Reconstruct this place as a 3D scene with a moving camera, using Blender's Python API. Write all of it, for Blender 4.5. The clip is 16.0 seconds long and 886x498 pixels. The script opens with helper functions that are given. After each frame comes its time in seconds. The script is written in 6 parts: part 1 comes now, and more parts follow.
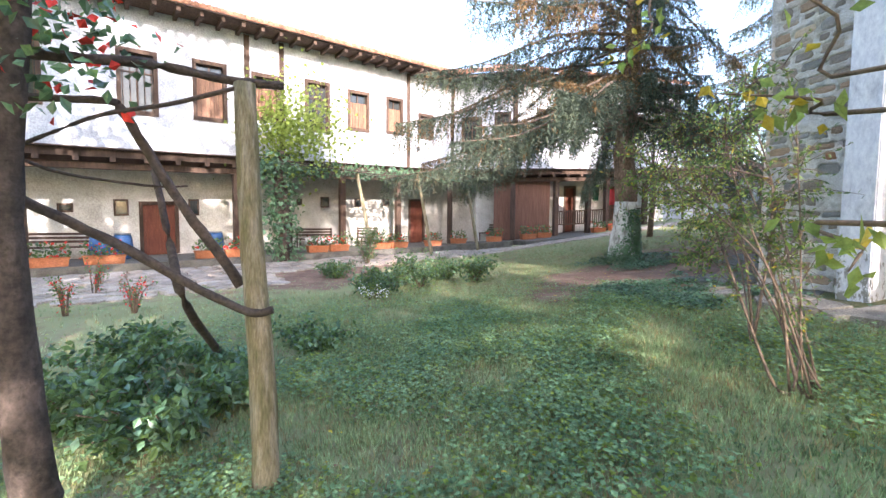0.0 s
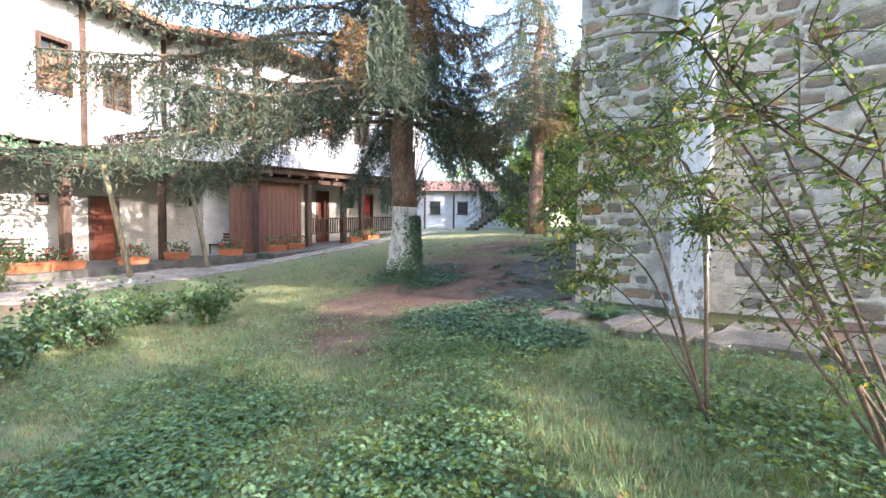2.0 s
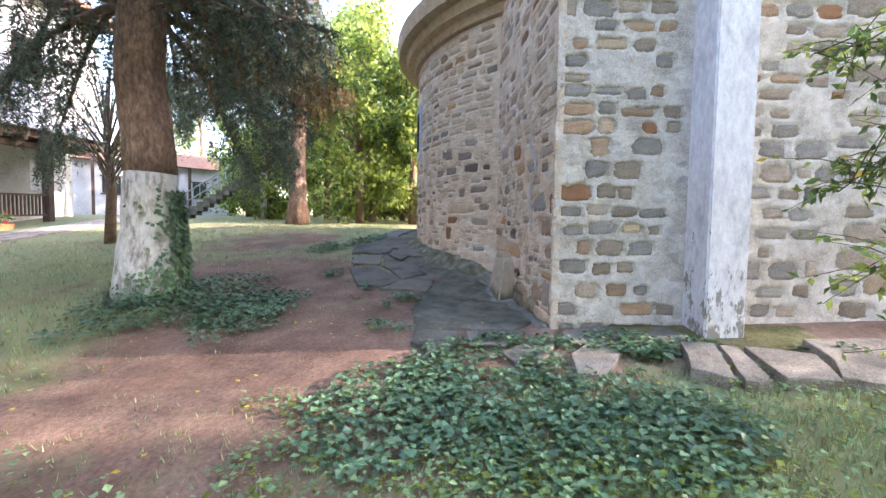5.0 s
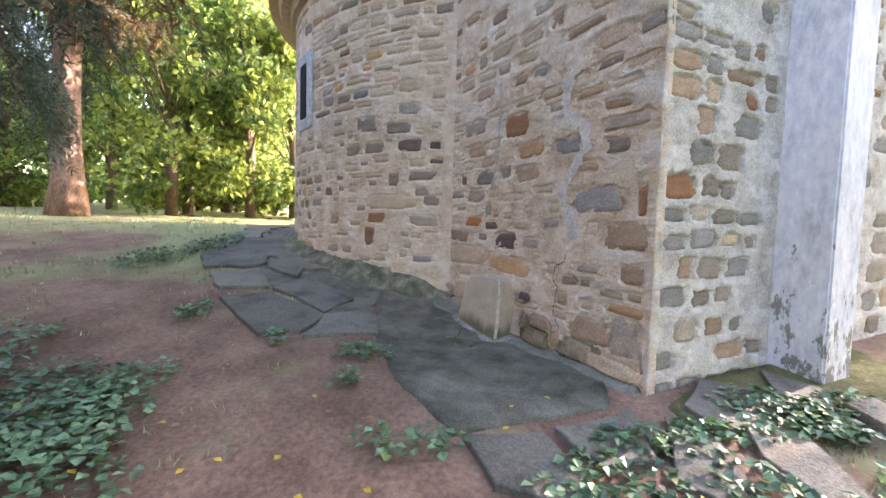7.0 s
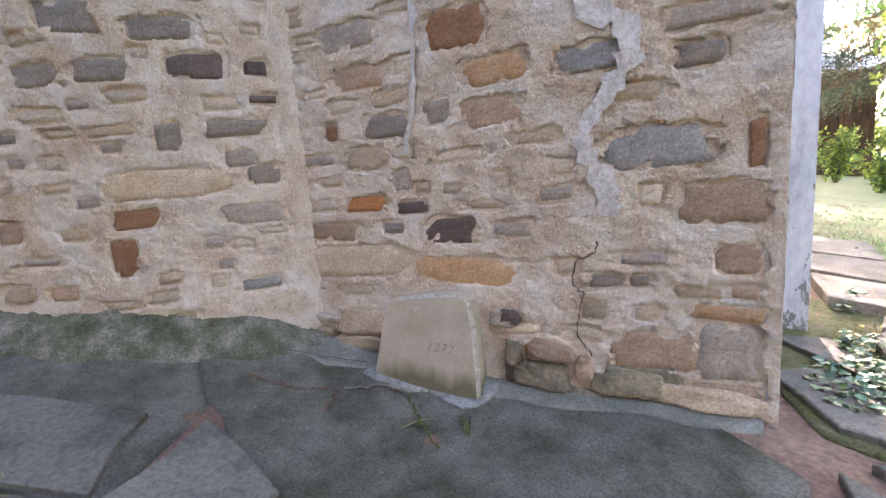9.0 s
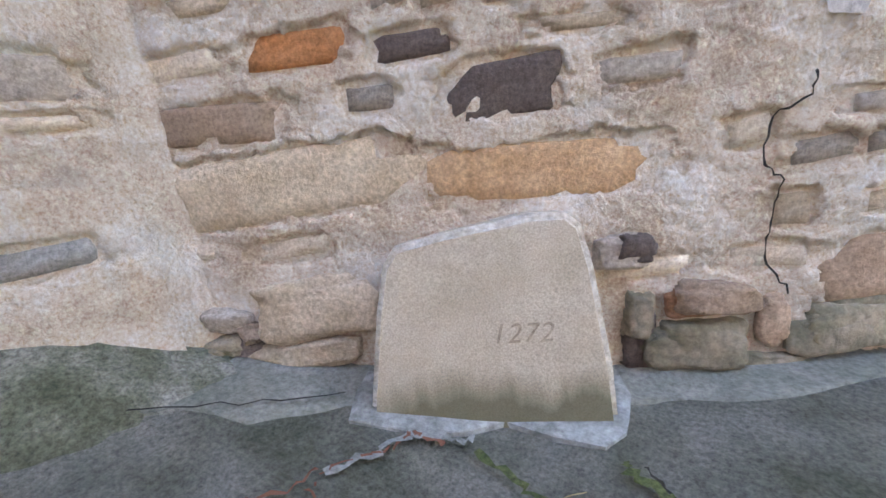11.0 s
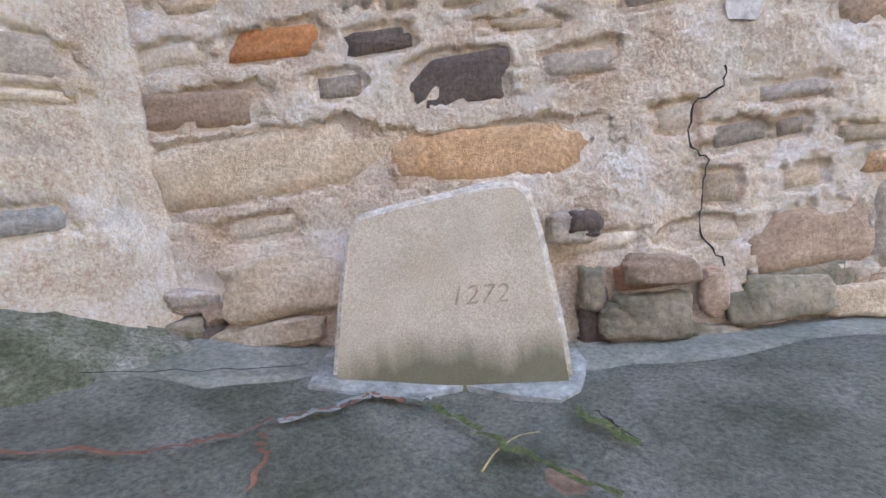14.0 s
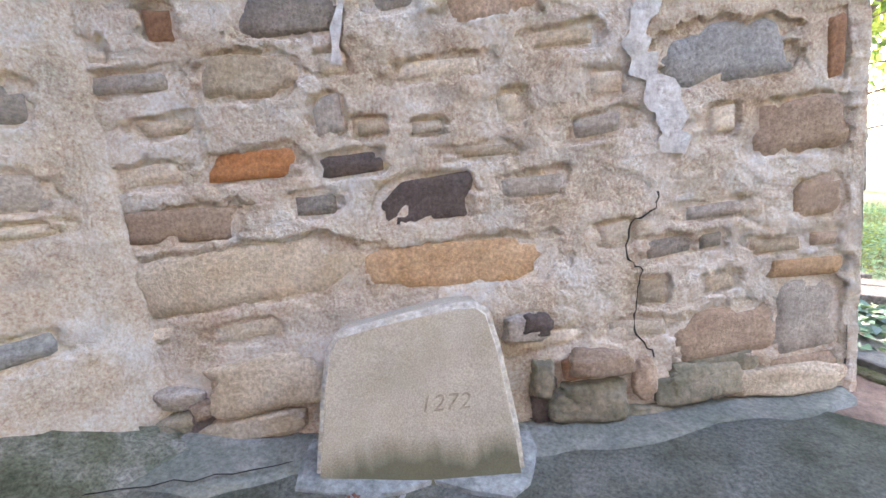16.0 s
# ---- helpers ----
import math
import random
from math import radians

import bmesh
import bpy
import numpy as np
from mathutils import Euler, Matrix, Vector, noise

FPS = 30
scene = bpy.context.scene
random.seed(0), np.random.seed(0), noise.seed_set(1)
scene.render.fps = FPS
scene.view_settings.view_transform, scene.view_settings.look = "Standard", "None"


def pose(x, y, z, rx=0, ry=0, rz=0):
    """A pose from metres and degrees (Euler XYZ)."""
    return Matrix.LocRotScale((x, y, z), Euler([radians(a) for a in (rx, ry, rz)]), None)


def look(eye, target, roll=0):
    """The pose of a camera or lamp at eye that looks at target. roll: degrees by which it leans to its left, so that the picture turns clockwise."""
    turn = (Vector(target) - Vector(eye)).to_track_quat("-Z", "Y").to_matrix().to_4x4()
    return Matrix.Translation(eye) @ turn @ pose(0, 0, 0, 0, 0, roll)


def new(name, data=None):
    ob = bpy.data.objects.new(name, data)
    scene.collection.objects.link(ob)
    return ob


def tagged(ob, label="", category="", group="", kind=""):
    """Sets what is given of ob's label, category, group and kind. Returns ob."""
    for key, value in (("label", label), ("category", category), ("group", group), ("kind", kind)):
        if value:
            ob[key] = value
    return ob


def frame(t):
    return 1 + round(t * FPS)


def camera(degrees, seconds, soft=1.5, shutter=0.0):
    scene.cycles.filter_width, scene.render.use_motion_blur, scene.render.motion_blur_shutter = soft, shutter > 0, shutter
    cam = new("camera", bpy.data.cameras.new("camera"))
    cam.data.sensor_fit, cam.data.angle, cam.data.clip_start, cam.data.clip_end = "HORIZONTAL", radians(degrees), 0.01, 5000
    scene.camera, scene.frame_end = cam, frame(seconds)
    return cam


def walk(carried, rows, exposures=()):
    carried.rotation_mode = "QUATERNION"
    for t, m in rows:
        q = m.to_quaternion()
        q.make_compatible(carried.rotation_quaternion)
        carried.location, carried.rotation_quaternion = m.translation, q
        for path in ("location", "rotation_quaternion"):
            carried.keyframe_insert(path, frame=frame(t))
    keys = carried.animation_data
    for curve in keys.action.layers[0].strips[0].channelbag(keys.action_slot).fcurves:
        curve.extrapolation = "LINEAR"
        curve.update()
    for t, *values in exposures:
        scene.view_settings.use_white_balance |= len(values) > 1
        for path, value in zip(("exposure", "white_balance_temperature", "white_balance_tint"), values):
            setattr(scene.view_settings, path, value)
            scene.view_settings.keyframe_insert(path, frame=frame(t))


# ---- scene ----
cam = camera(93.2, 16.0)
PATH = [
    (0, (-1.272, -3.865, 0.972), (-1.532, -1.886, 0.845), 0.5),
    (0.5, (-1.33, -3.083, 0.965), (-1.321, -1.087, 0.84), 0.9),
    (1, (-1.357, -2.258, 0.933), (-0.937, -0.305, 0.841), 1.0),
    (1.2, (-1.399, -1.945, 0.931), (-0.881, -0.015, 0.837), 1.4),
    (1.5, (-1.461, -1.501, 0.937), (-0.818, 0.391, 0.847), 0.9),
    (1.9, (-1.486, -0.917, 0.949), (-0.634, 0.89, 0.866), 0.8),
    (2, (-1.501, -0.773, 0.95), (-0.598, 1.01, 0.879), 0.6),
    (2.3, (-1.574, -0.4, 0.948), (-0.55, 1.317, 0.887), 0.8),
    (2.5, (-1.633, -0.138, 0.936), (-0.52, 1.523, 0.875), 0.4),
    (2.7, (-1.676, 0.103, 0.925), (-0.496, 1.717, 0.871), 0.3),
    (2.8, (-1.695, 0.235, 0.922), (-0.477, 1.821, 0.868), 0.3),
    (2.9, (-1.708, 0.375, 0.92), (-0.443, 1.923, 0.857), 1.2),
    (3, (-1.715, 0.513, 0.918), (-0.397, 2.017, 0.861), 0.3),
    (3.2, (-1.722, 0.796, 0.922), (-0.336, 2.238, 0.867), 0.1),
    (3.5, (-1.722, 1.251, 0.927), (-0.247, 2.6, 0.87), 0.2),
    (4, (-1.645, 1.942, 0.943), (-0.058, 3.157, 0.882), 0.2),
    (4.5, (-1.464, 2.637, 0.961), (0.22, 3.712, 0.886), 0.2),
    (4.7, (-1.361, 2.925, 0.957), (0.392, 3.884, 0.869), 0.5),
    (6.8, (0.267, 5.291, 1.041), (2.262, 5.367, 0.925), 1.5),
    (7, (0.475, 5.462, 1.037), (2.471, 5.422, 0.92), 1.6),
    (7.5, (1.027, 5.801, 1.055), (2.986, 5.41, 0.946), 1.7),
    (8, (1.59, 6.04, 1.119), (3.474, 5.38, 0.996), 1.2),
    (8.5, (2.125, 6.202, 1.148), (3.838, 5.196, 0.917), -0.3),
    (9, (2.65, 6.262, 1.159), (4.243, 5.091, 0.859), -4.6),
    (9.5, (3.187, 6.28, 1.108), (4.593, 4.91, 0.722), -7.5),
    (10, (3.63, 6.154, 1.013), (4.783, 4.602, 0.502), -8.0),
    (10.2, (3.806, 6.086, 0.976), (4.94, 4.536, 0.417), -8.0),
    (12.3, (4.165, 5.87, 0.441), (5.197, 4.171, 0.222), -8.1),
    (12.5, (4.164, 5.874, 0.434), (5.194, 4.172, 0.227), -8.0),
    (13, (4.147, 5.874, 0.44), (5.186, 4.176, 0.242), -8.2),
    (13.5, (4.106, 5.911, 0.457), (5.125, 4.203, 0.252), -7.8),
    (14, (3.998, 6.006, 0.505), (5.019, 4.298, 0.301), -7.5),
    (14.5, (3.945, 6.054, 0.528), (4.969, 4.347, 0.328), -7.3),
    (15, (4.033, 6.051, 0.526), (5.041, 4.336, 0.314), -7.1),
    (15.5, (4.041, 6.0, 0.684), (4.957, 4.239, 0.437), -7.3),
    (16, (3.899, 6.06, 0.959), (4.796, 4.304, 0.625), -7.3),
]
EXPOSURES = [(0.0, 2.8, 5850, 20), (3.0, 3.2, 6000, 22), (4.5, 3.35, 6150, 25), (7.0, 3.65, 6550, 26), (9.0, 4.0, 6600, 29), (10.0, 4.3, 6550, 28), (12.5, 4.7, 6480, 27), (16.0, 4.6, 6480, 27)]
walk(cam, [(t, look(eye, target, roll)) for t, eye, target, roll in PATH], EXPOSURES)

# ---- light ----
SUN = Vector((0.39, -0.83, 0.40)).normalized()
world = bpy.data.worlds.new("sky")
scene.world = world
world.use_nodes = True
wn = world.node_tree.nodes
sky = wn.new("ShaderNodeTexSky")
sky.sky_type = "NISHITA"
sky.sun_disc = False
sky.sun_elevation = math.asin(SUN.z)
sky.sun_rotation = math.atan2(SUN.x, SUN.y)
sky.air_density, sky.dust_density = 1.3, 2.0
wn["Background"].inputs["Strength"].default_value = 0.15
world.node_tree.links.new(sky.outputs[0], wn["Background"].inputs["Color"])
sun_data = bpy.data.lights.new("sun", "SUN")
sun_data.energy, sun_data.angle, sun_data.color = 2.3, radians(0.5), (1.0, 0.88, 0.72)
sun = new("sun", sun_data)
sun.matrix_world = look(SUN * 50, (0, 0, 0))


# ---- materials ----
def mat(name, c1, c2, scale=4.0, rough=0.8, bump=0.2, fine=40.0, c3=None, per=0.0, spec=0.3, trans=0.0, metal=0.0, stretch=(1, 1, 1), grain=0.45):
    """A surface of two (or three) mixed colours at two scales, with fine relief; per: change from piece to piece."""
    m = bpy.data.materials.new(name)
    m.use_nodes = True
    n, l = m.node_tree.nodes, m.node_tree.links
    b = n["Principled BSDF"]
    b.inputs["Roughness"].default_value = rough
    b.inputs["Specular IOR Level"].default_value = spec
    b.inputs["Metallic"].default_value = metal
    co = n.new("ShaderNodeTexCoord")
    mp = n.new("ShaderNodeMapping")
    mp.inputs["Scale"].default_value = stretch
    l.new(co.outputs["Object"], mp.inputs[0])
    big = n.new("ShaderNodeTexNoise")
    big.inputs["Scale"].default_value, big.inputs["Detail"].default_value, big.inputs["Roughness"].default_value = scale, 6, 0.65
    small = n.new("ShaderNodeTexNoise")
    small.inputs["Scale"].default_value, small.inputs["Detail"].default_value = fine, 8
    l.new(mp.outputs[0], big.inputs[0]), l.new(mp.outputs[0], small.inputs[0])
    ramp = n.new("ShaderNodeValToRGB")
    ramp.color_ramp.elements[0].position, ramp.color_ramp.elements[1].position = 0.32, 0.68
    ramp.color_ramp.elements[0].color, ramp.color_ramp.elements[1].color = (*c1, 1), (*c2, 1)
    if c3:
        e = ramp.color_ramp.elements.new(0.5)
        e.color = (*c3, 1)
    l.new(big.outputs["Fac"], ramp.inputs[0])
    mix = n.new("ShaderNodeMix")
    mix.data_type, mix.blend_type = "RGBA", "OVERLAY"
    mix.inputs["Factor"].default_value = grain
    spread = n.new("ShaderNodeMapRange")
    spread.inputs["From Min"].default_value, spread.inputs["From Max"].default_value = 0.30, 0.70
    small.inputs["Roughness"].default_value = 0.72
    l.new(small.outputs["Fac"], spread.inputs["Value"])
    l.new(ramp.outputs[0], mix.inputs[6])
    l.new(spread.outputs[0], mix.inputs[7])
    last = mix.outputs[2]
    if per:
        info = n.new("ShaderNodeObjectInfo")
        geo = n.new("ShaderNodeNewGeometry")
        add = n.new("ShaderNodeMath")
        add.operation = "ADD"
        l.new(info.outputs["Random"], add.inputs[0]), l.new(geo.outputs["Random Per Island"], add.inputs[1])
        fr = n.new("ShaderNodeMath")
        fr.operation = "FRACT"
        l.new(add.outputs[0], fr.inputs[0])
        mr = n.new("ShaderNodeMapRange")
        mr.inputs["To Min"].default_value, mr.inputs["To Max"].default_value = 1 - per, 1 + per
        l.new(fr.outputs[0], mr.inputs["Value"])
        hs = n.new("ShaderNodeHueSaturation")
        l.new(mr.outputs[0], hs.inputs["Value"]), l.new(last, hs.inputs["Color"])
        last = hs.outputs[0]
    l.new(last, b.inputs["Base Color"])
    if bump:
        bp = n.new("ShaderNodeBump")
        bp.inputs["Strength"].default_value, bp.inputs["Distance"].default_value = bump, 0.02
        l.new(small.outputs["Fac"], bp.inputs["Height"])
        l.new(bp.outputs[0], b.inputs["Normal"])
    if trans:
        tr = n.new("ShaderNodeBsdfTranslucent")
        ms = n.new("ShaderNodeMixShader")
        ms.inputs[0].default_value = trans
        l.new(last, tr.inputs[0])
        l.new(b.outputs[0], ms.inputs[1]), l.new(tr.outputs[0], ms.inputs[2])
        l.new(ms.outputs[0], n["Material Output"].inputs[0])
    return m




def rubble_mortar(name, c1, c2, c3, tones, amount):
    """Lime mortar smeared over rubble, single stones showing faintly through it."""
    m = mat(name, c1, c2, 4.2, 0.95, 1.0, 80, c3, grain=0.55)
    n, l = m.node_tree.nodes, m.node_tree.links
    b = n["Principled BSDF"]
    src = b.inputs["Base Color"].links[0].from_socket
    co = n.new("ShaderNodeTexCoord")
    wob = n.new("ShaderNodeTexNoise")
    wob.inputs["Scale"].default_value, wob.inputs["Detail"].default_value = 6, 4
    l.new(co.outputs["Object"], wob.inputs[0])
    ad = n.new("ShaderNodeMix")
    ad.data_type, ad.blend_type = "RGBA", "LINEAR_LIGHT"
    ad.inputs["Factor"].default_value = 0.10
    l.new(co.outputs["Object"], ad.inputs[6]), l.new(wob.outputs["Color"], ad.inputs[7])
    mp = n.new("ShaderNodeMapping")
    mp.inputs["Scale"].default_value = (5, 5, 11)
    l.new(ad.outputs[2], mp.inputs[0])
    vo = n.new("ShaderNodeTexVoronoi")
    vo.inputs["Scale"].default_value = 1.0
    l.new(mp.outputs[0], vo.inputs[0])
    ramp = n.new("ShaderNodeValToRGB")
    ramp.color_ramp.interpolation = "CONSTANT"
    sep = n.new("ShaderNodeSeparateColor")
    l.new(vo.outputs["Color"], sep.inputs[0])
    l.new(sep.outputs[0], ramp.inputs[0])
    while len(ramp.color_ramp.elements) < len(tones):
        ramp.color_ramp.elements.new(0.5)
    for i, t in enumerate(tones):
        ramp.color_ramp.elements[i].position, ramp.color_ramp.elements[i].color = i / len(tones), (*t, 1)
    mr = n.new("ShaderNodeMapRange")
    mr.inputs["From Min"].default_value, mr.inputs["From Max"].default_value = 0.46, 0.28
    l.new(vo.outputs["Distance"], mr.inputs["Value"])
    big = n.new("ShaderNodeTexNoise")
    big.inputs["Scale"].default_value, big.inputs["Detail"].default_value = 2.6, 5
    l.new(co.outputs["Object"], big.inputs[0])
    m2 = n.new("ShaderNodeMapRange")
    m2.inputs["From Min"].default_value, m2.inputs["From Max"].default_value, m2.inputs["To Max"].default_value = 0.40, 0.60, amount
    l.new(big.outputs["Fac"], m2.inputs["Value"])
    mu = n.new("ShaderNodeMath")
    mu.operation = "MULTIPLY"
    l.new(mr.outputs[0], mu.inputs[0]), l.new(m2.outputs[0], mu.inputs[1])
    mx = n.new("ShaderNodeMix")
    mx.data_type = "RGBA"
    l.new(mu.outputs[0], mx.inputs["Factor"]), l.new(src, mx.inputs[6]), l.new(ramp.outputs[0], mx.inputs[7])
    l.new(mx.outputs[2], b.inputs["Base Color"])
    b2 = n.new("ShaderNodeBump")
    b2.inputs["Strength"].default_value, b2.inputs["Distance"].default_value = 0.8, 0.035
    l.new(wob.outputs["Fac"], b2.inputs["Height"])
    l.new(b.inputs["Normal"].links[0].from_socket, b2.inputs["Normal"])
    l.new(b2.outputs[0], b.inputs["Normal"])
    return m


M_MORTAR = rubble_mortar("lime_mortar", (0.55, 0.405, 0.28), (0.81, 0.725, 0.63), (0.71, 0.575, 0.44), [(0.44, 0.36, 0.28), (0.56, 0.43, 0.29), (0.38, 0.32, 0.27), (0.50, 0.39, 0.29), (0.60, 0.50, 0.38)], 0.4)
M_MORTAR2 = rubble_mortar("pale_mortar", (0.42, 0.375, 0.32), (0.76, 0.72, 0.67), (0.61, 0.565, 0.51), [(0.30, 0.28, 0.26), (0.36, 0.33, 0.29), (0.26, 0.25, 0.24), (0.42, 0.36, 0.30)], 0.5)
STONE = {
    "faint": mat("mortar_smeared_stone", (0.42, 0.32, 0.22), (0.66, 0.56, 0.44), 7, 0.92, 0.6, 75, per=0.2, grain=0.45),
    "grey": mat("grey_stone", (0.235, 0.19, 0.15), (0.40, 0.335, 0.275), 8, 0.9, 0.7, 75, per=0.3, grain=0.45),
    "blue": mat("blue_grey_stone", (0.20, 0.19, 0.175), (0.35, 0.32, 0.295), 8, 0.9, 0.7, 75, per=0.2, grain=0.45),
    "brown": mat("brown_stone", (0.26, 0.17, 0.11), (0.42, 0.30, 0.21), 8, 0.9, 0.7, 75, per=0.25, grain=0.45),
    "ochre": mat("ochre_stone", (0.40, 0.23, 0.11), (0.55, 0.36, 0.21), 8, 0.9, 0.7, 75, per=0.2, grain=0.45),
    "orange": mat("orange_stone", (0.40, 0.15, 0.05), (0.48, 0.22, 0.09), 7, 0.9, 0.7, 70),
    "rust": mat("rust_stone", (0.23, 0.11, 0.055), (0.33, 0.18, 0.10), 6, 0.9, 0.7, 75, per=0.15, grain=0.45),
    "dark": mat("dark_stone", (0.095, 0.07, 0.06), (0.17, 0.125, 0.105), 7, 0.9, 0.8, 75, per=0.25, grain=0.45),
    "tan": mat("tan_stone", (0.38, 0.28, 0.18), (0.54, 0.43, 0.31), 8, 0.9, 0.7, 75, per=0.2, grain=0.45),
    "moss": mat("mossy_stone", (0.12, 0.115, 0.07), (0.31, 0.245, 0.175), 7, 0.95, 0.6, 40, per=0.2, grain=0.45),
}
M_OCHRE = mat("ochre_limewash", (0.42, 0.26, 0.08), (0.58, 0.40, 0.16), 2.0, 0.9, 0.3, 25, stretch=(1, 1, 0.4))
M_PLASTER = mat("whitewash", (0.38, 0.39, 0.42), (0.56, 0.57, 0.60), 1.2, 0.9, 0.15, 20)
M_PILASTER = mat("pilaster_whitewash", (0.48, 0.48, 0.51), (0.70, 0.70, 0.74), 1.3, 0.85, 0.35, 18, (0.64, 0.64, 0.68), stretch=(1, 1, 0.5))
M_LOWWALL = mat("cream_whitewash", (0.46, 0.44, 0.40), (0.66, 0.64, 0.60), 1.5, 0.9, 0.15, 20)
M_WOOD = mat("dark_timber", (0.045, 0.028, 0.02), (0.11, 0.07, 0.05), 3, 0.8, 0.5, 30, stretch=(4, 4, 0.7), per=0.25)
M_SHUTTER = mat("brown_shutter", (0.16, 0.08, 0.05), (0.28, 0.16, 0.10), 3, 0.7, 0.4, 30, stretch=(6, 6, 0.6), per=0.15)
M_DOOR = mat("red_brown_door", (0.10, 0.028, 0.016), (0.17, 0.055, 0.03), 3, 0.6, 0.3, 30, stretch=(6, 6, 0.6))
M_PANEL = mat("brown_boarding", (0.12, 0.06, 0.04), (0.19, 0.10, 0.07), 2, 0.8, 0.4, 30, stretch=(5, 5, 0.6))
M_GLASS = mat("dark_pane", (0.03, 0.035, 0.035), (0.05, 0.055, 0.055), 2, 0.08, 0.0, 20, spec=0.6)
M_TILE = mat("clay_roof_tile", (0.26, 0.12, 0.075), (0.42, 0.23, 0.15), 4, 0.9, 0.5, 30, per=0.3)
M_BARK = mat("spruce_bark", (0.14, 0.095, 0.075), (0.33, 0.23, 0.18), 6, 0.95, 1.0, 24, (0.22, 0.15, 0.12), stretch=(1, 1, 0.45))
M_LIMEBARK = mat("limewashed_bark", (0.16, 0.125, 0.105), (0.72, 0.72, 0.73), 9, 0.95, 1.0, 24, (0.6, 0.59, 0.58), stretch=(1, 1, 0.4))
M_TWIG = mat("twig_bark", (0.10, 0.07, 0.05), (0.22, 0.16, 0.12), 8, 0.9, 0.5, 40)
M_POST = mat("weathered_post", (0.14, 0.13, 0.055), (0.38, 0.33, 0.26), 5, 0.9, 1.0, 26, (0.25, 0.21, 0.13), stretch=(3, 3, 0.5))
M_VINE = mat("old_vine_wood", (0.045, 0.035, 0.03), (0.12, 0.09, 0.075), 5, 0.95, 0.8, 30)
M_NEEDLE = mat("spruce_needles", (0.055, 0.075, 0.053), (0.145, 0.175, 0.118), 1.5, 0.7, 0, 20, per=0.45, trans=0.42)
# golden copy of the needles: sun from behind is put into the colour
M_GOLDLIT = mat("backlit_gold_needles", (0.15, 0.095, 0.045), (0.27, 0.175, 0.08), 1.5, 0.8, 0, 20, per=0.35, trans=0.3)
M_LEAF = mat("green_leaf", (0.075, 0.135, 0.04), (0.17, 0.26, 0.085), 1.2, 0.5, 0, 20, per=0.4, trans=0.55, spec=0.4)
M_LEAF2 = mat("yellow_green_leaf", (0.20, 0.28, 0.055), (0.40, 0.46, 0.12), 1.2, 0.5, 0, 20, per=0.35, trans=0.75, spec=0.4)
M_YELLOW = mat("yellow_leaf", (0.50, 0.36, 0.03), (0.60, 0.45, 0.06), 3, 0.6, 0, 20, per=0.2, trans=0.35)
M_IVY = mat("ivy_leaf", (0.055, 0.125, 0.065), (0.14, 0.235, 0.125), 1.5, 0.35, 0, 20, per=0.45, trans=0.15, spec=0.5)
M_GRASS = mat("grass_blade", (0.175, 0.26, 0.115), (0.38, 0.46, 0.235), 0.8, 0.7, 0, 20, per=0.4, trans=0.35)
M_DRYGRASS = mat("dry_grass", (0.26, 0.20, 0.09), (0.38, 0.30, 0.15), 2, 0.8, 0, 20, per=0.3, trans=0.3)
M_FLAG = mat("flagstone", (0.07, 0.066, 0.053), (0.165, 0.152, 0.128), 2.5, 0.8, 0.6, 45, (0.14, 0.132, 0.112), per=0.18)
M_PAVE = mat("pale_yard_stone", (0.28, 0.23, 0.19), (0.46, 0.40, 0.34), 2.5, 0.9, 0.5, 30, per=0.2)
M_CONCRETE = mat("worn_concrete", (0.062, 0.068, 0.042), (0.22, 0.207, 0.176), 3.2, 0.85, 1.0, 80, (0.135, 0.132, 0.104), grain=0.6)
M_SMEAR = mat("lime_smear", (0.44, 0.40, 0.36), (0.66, 0.62, 0.58), 7, 0.92, 0.6, 40)
M_PALECEM = mat("pale_cement", (0.14, 0.14, 0.12), (0.36, 0.355, 0.33), 7, 0.9, 0.6, 40)
M_FILLET = mat("weathered_cement", (0.14, 0.145, 0.115), (0.29, 0.28, 0.245), 4, 0.9, 0.7, 55, (0.20, 0.195, 0.16))
M_MOSSCEM = mat("mossy_cement", (0.06, 0.068, 0.035), (0.30, 0.28, 0.23), 5.5, 0.9, 0.9, 80, (0.14, 0.14, 0.09), grain=0.7)
M_MOSS = mat("moss", (0.05, 0.075, 0.02), (0.14, 0.15, 0.06), 20, 1.0, 0.8, 90, grain=0.7)
M_MOSSBED = mat("mossy_soil", (0.075, 0.08, 0.03), (0.20, 0.16, 0.10), 6, 1.0, 0.9, 60, (0.13, 0.13, 0.05), grain=0.6)
M_CLOVER = mat("clover_leaf", (0.12, 0.22, 0.10), (0.27, 0.39, 0.19), 1.2, 0.5, 0, 20, per=0.45, trans=0.35, spec=0.4)
M_KERB = mat("pale_kerb_stone", (0.15, 0.13, 0.10), (0.34, 0.30, 0.25), 3.5, 0.9, 0.7, 60, (0.25, 0.22, 0.18), per=0.15, grain=0.6)
M_CRACK = mat("crack_dark", (0.012, 0.01, 0.008), (0.03, 0.024, 0.02), 8, 1.0, 0, 30)
M_REDDIRT = mat("red_crumbs", (0.13, 0.05, 0.03), (0.22, 0.10, 0.06), 14, 1.0, 0.5, 40)
M_POT = mat("terracotta", (0.34, 0.12, 0.05), (0.48, 0.19, 0.09), 4, 0.8, 0.2, 30, per=0.15)
M_FLOWER = mat("red_petal", (0.55, 0.03, 0.02), (0.7, 0.06, 0.04), 4, 0.6, 0, 30, per=0.2)
M_WHITE = mat("white_cloth", (0.68, 0.69, 0.72), (0.82, 0.83, 0.85), 3, 0.9, 0.1, 30)
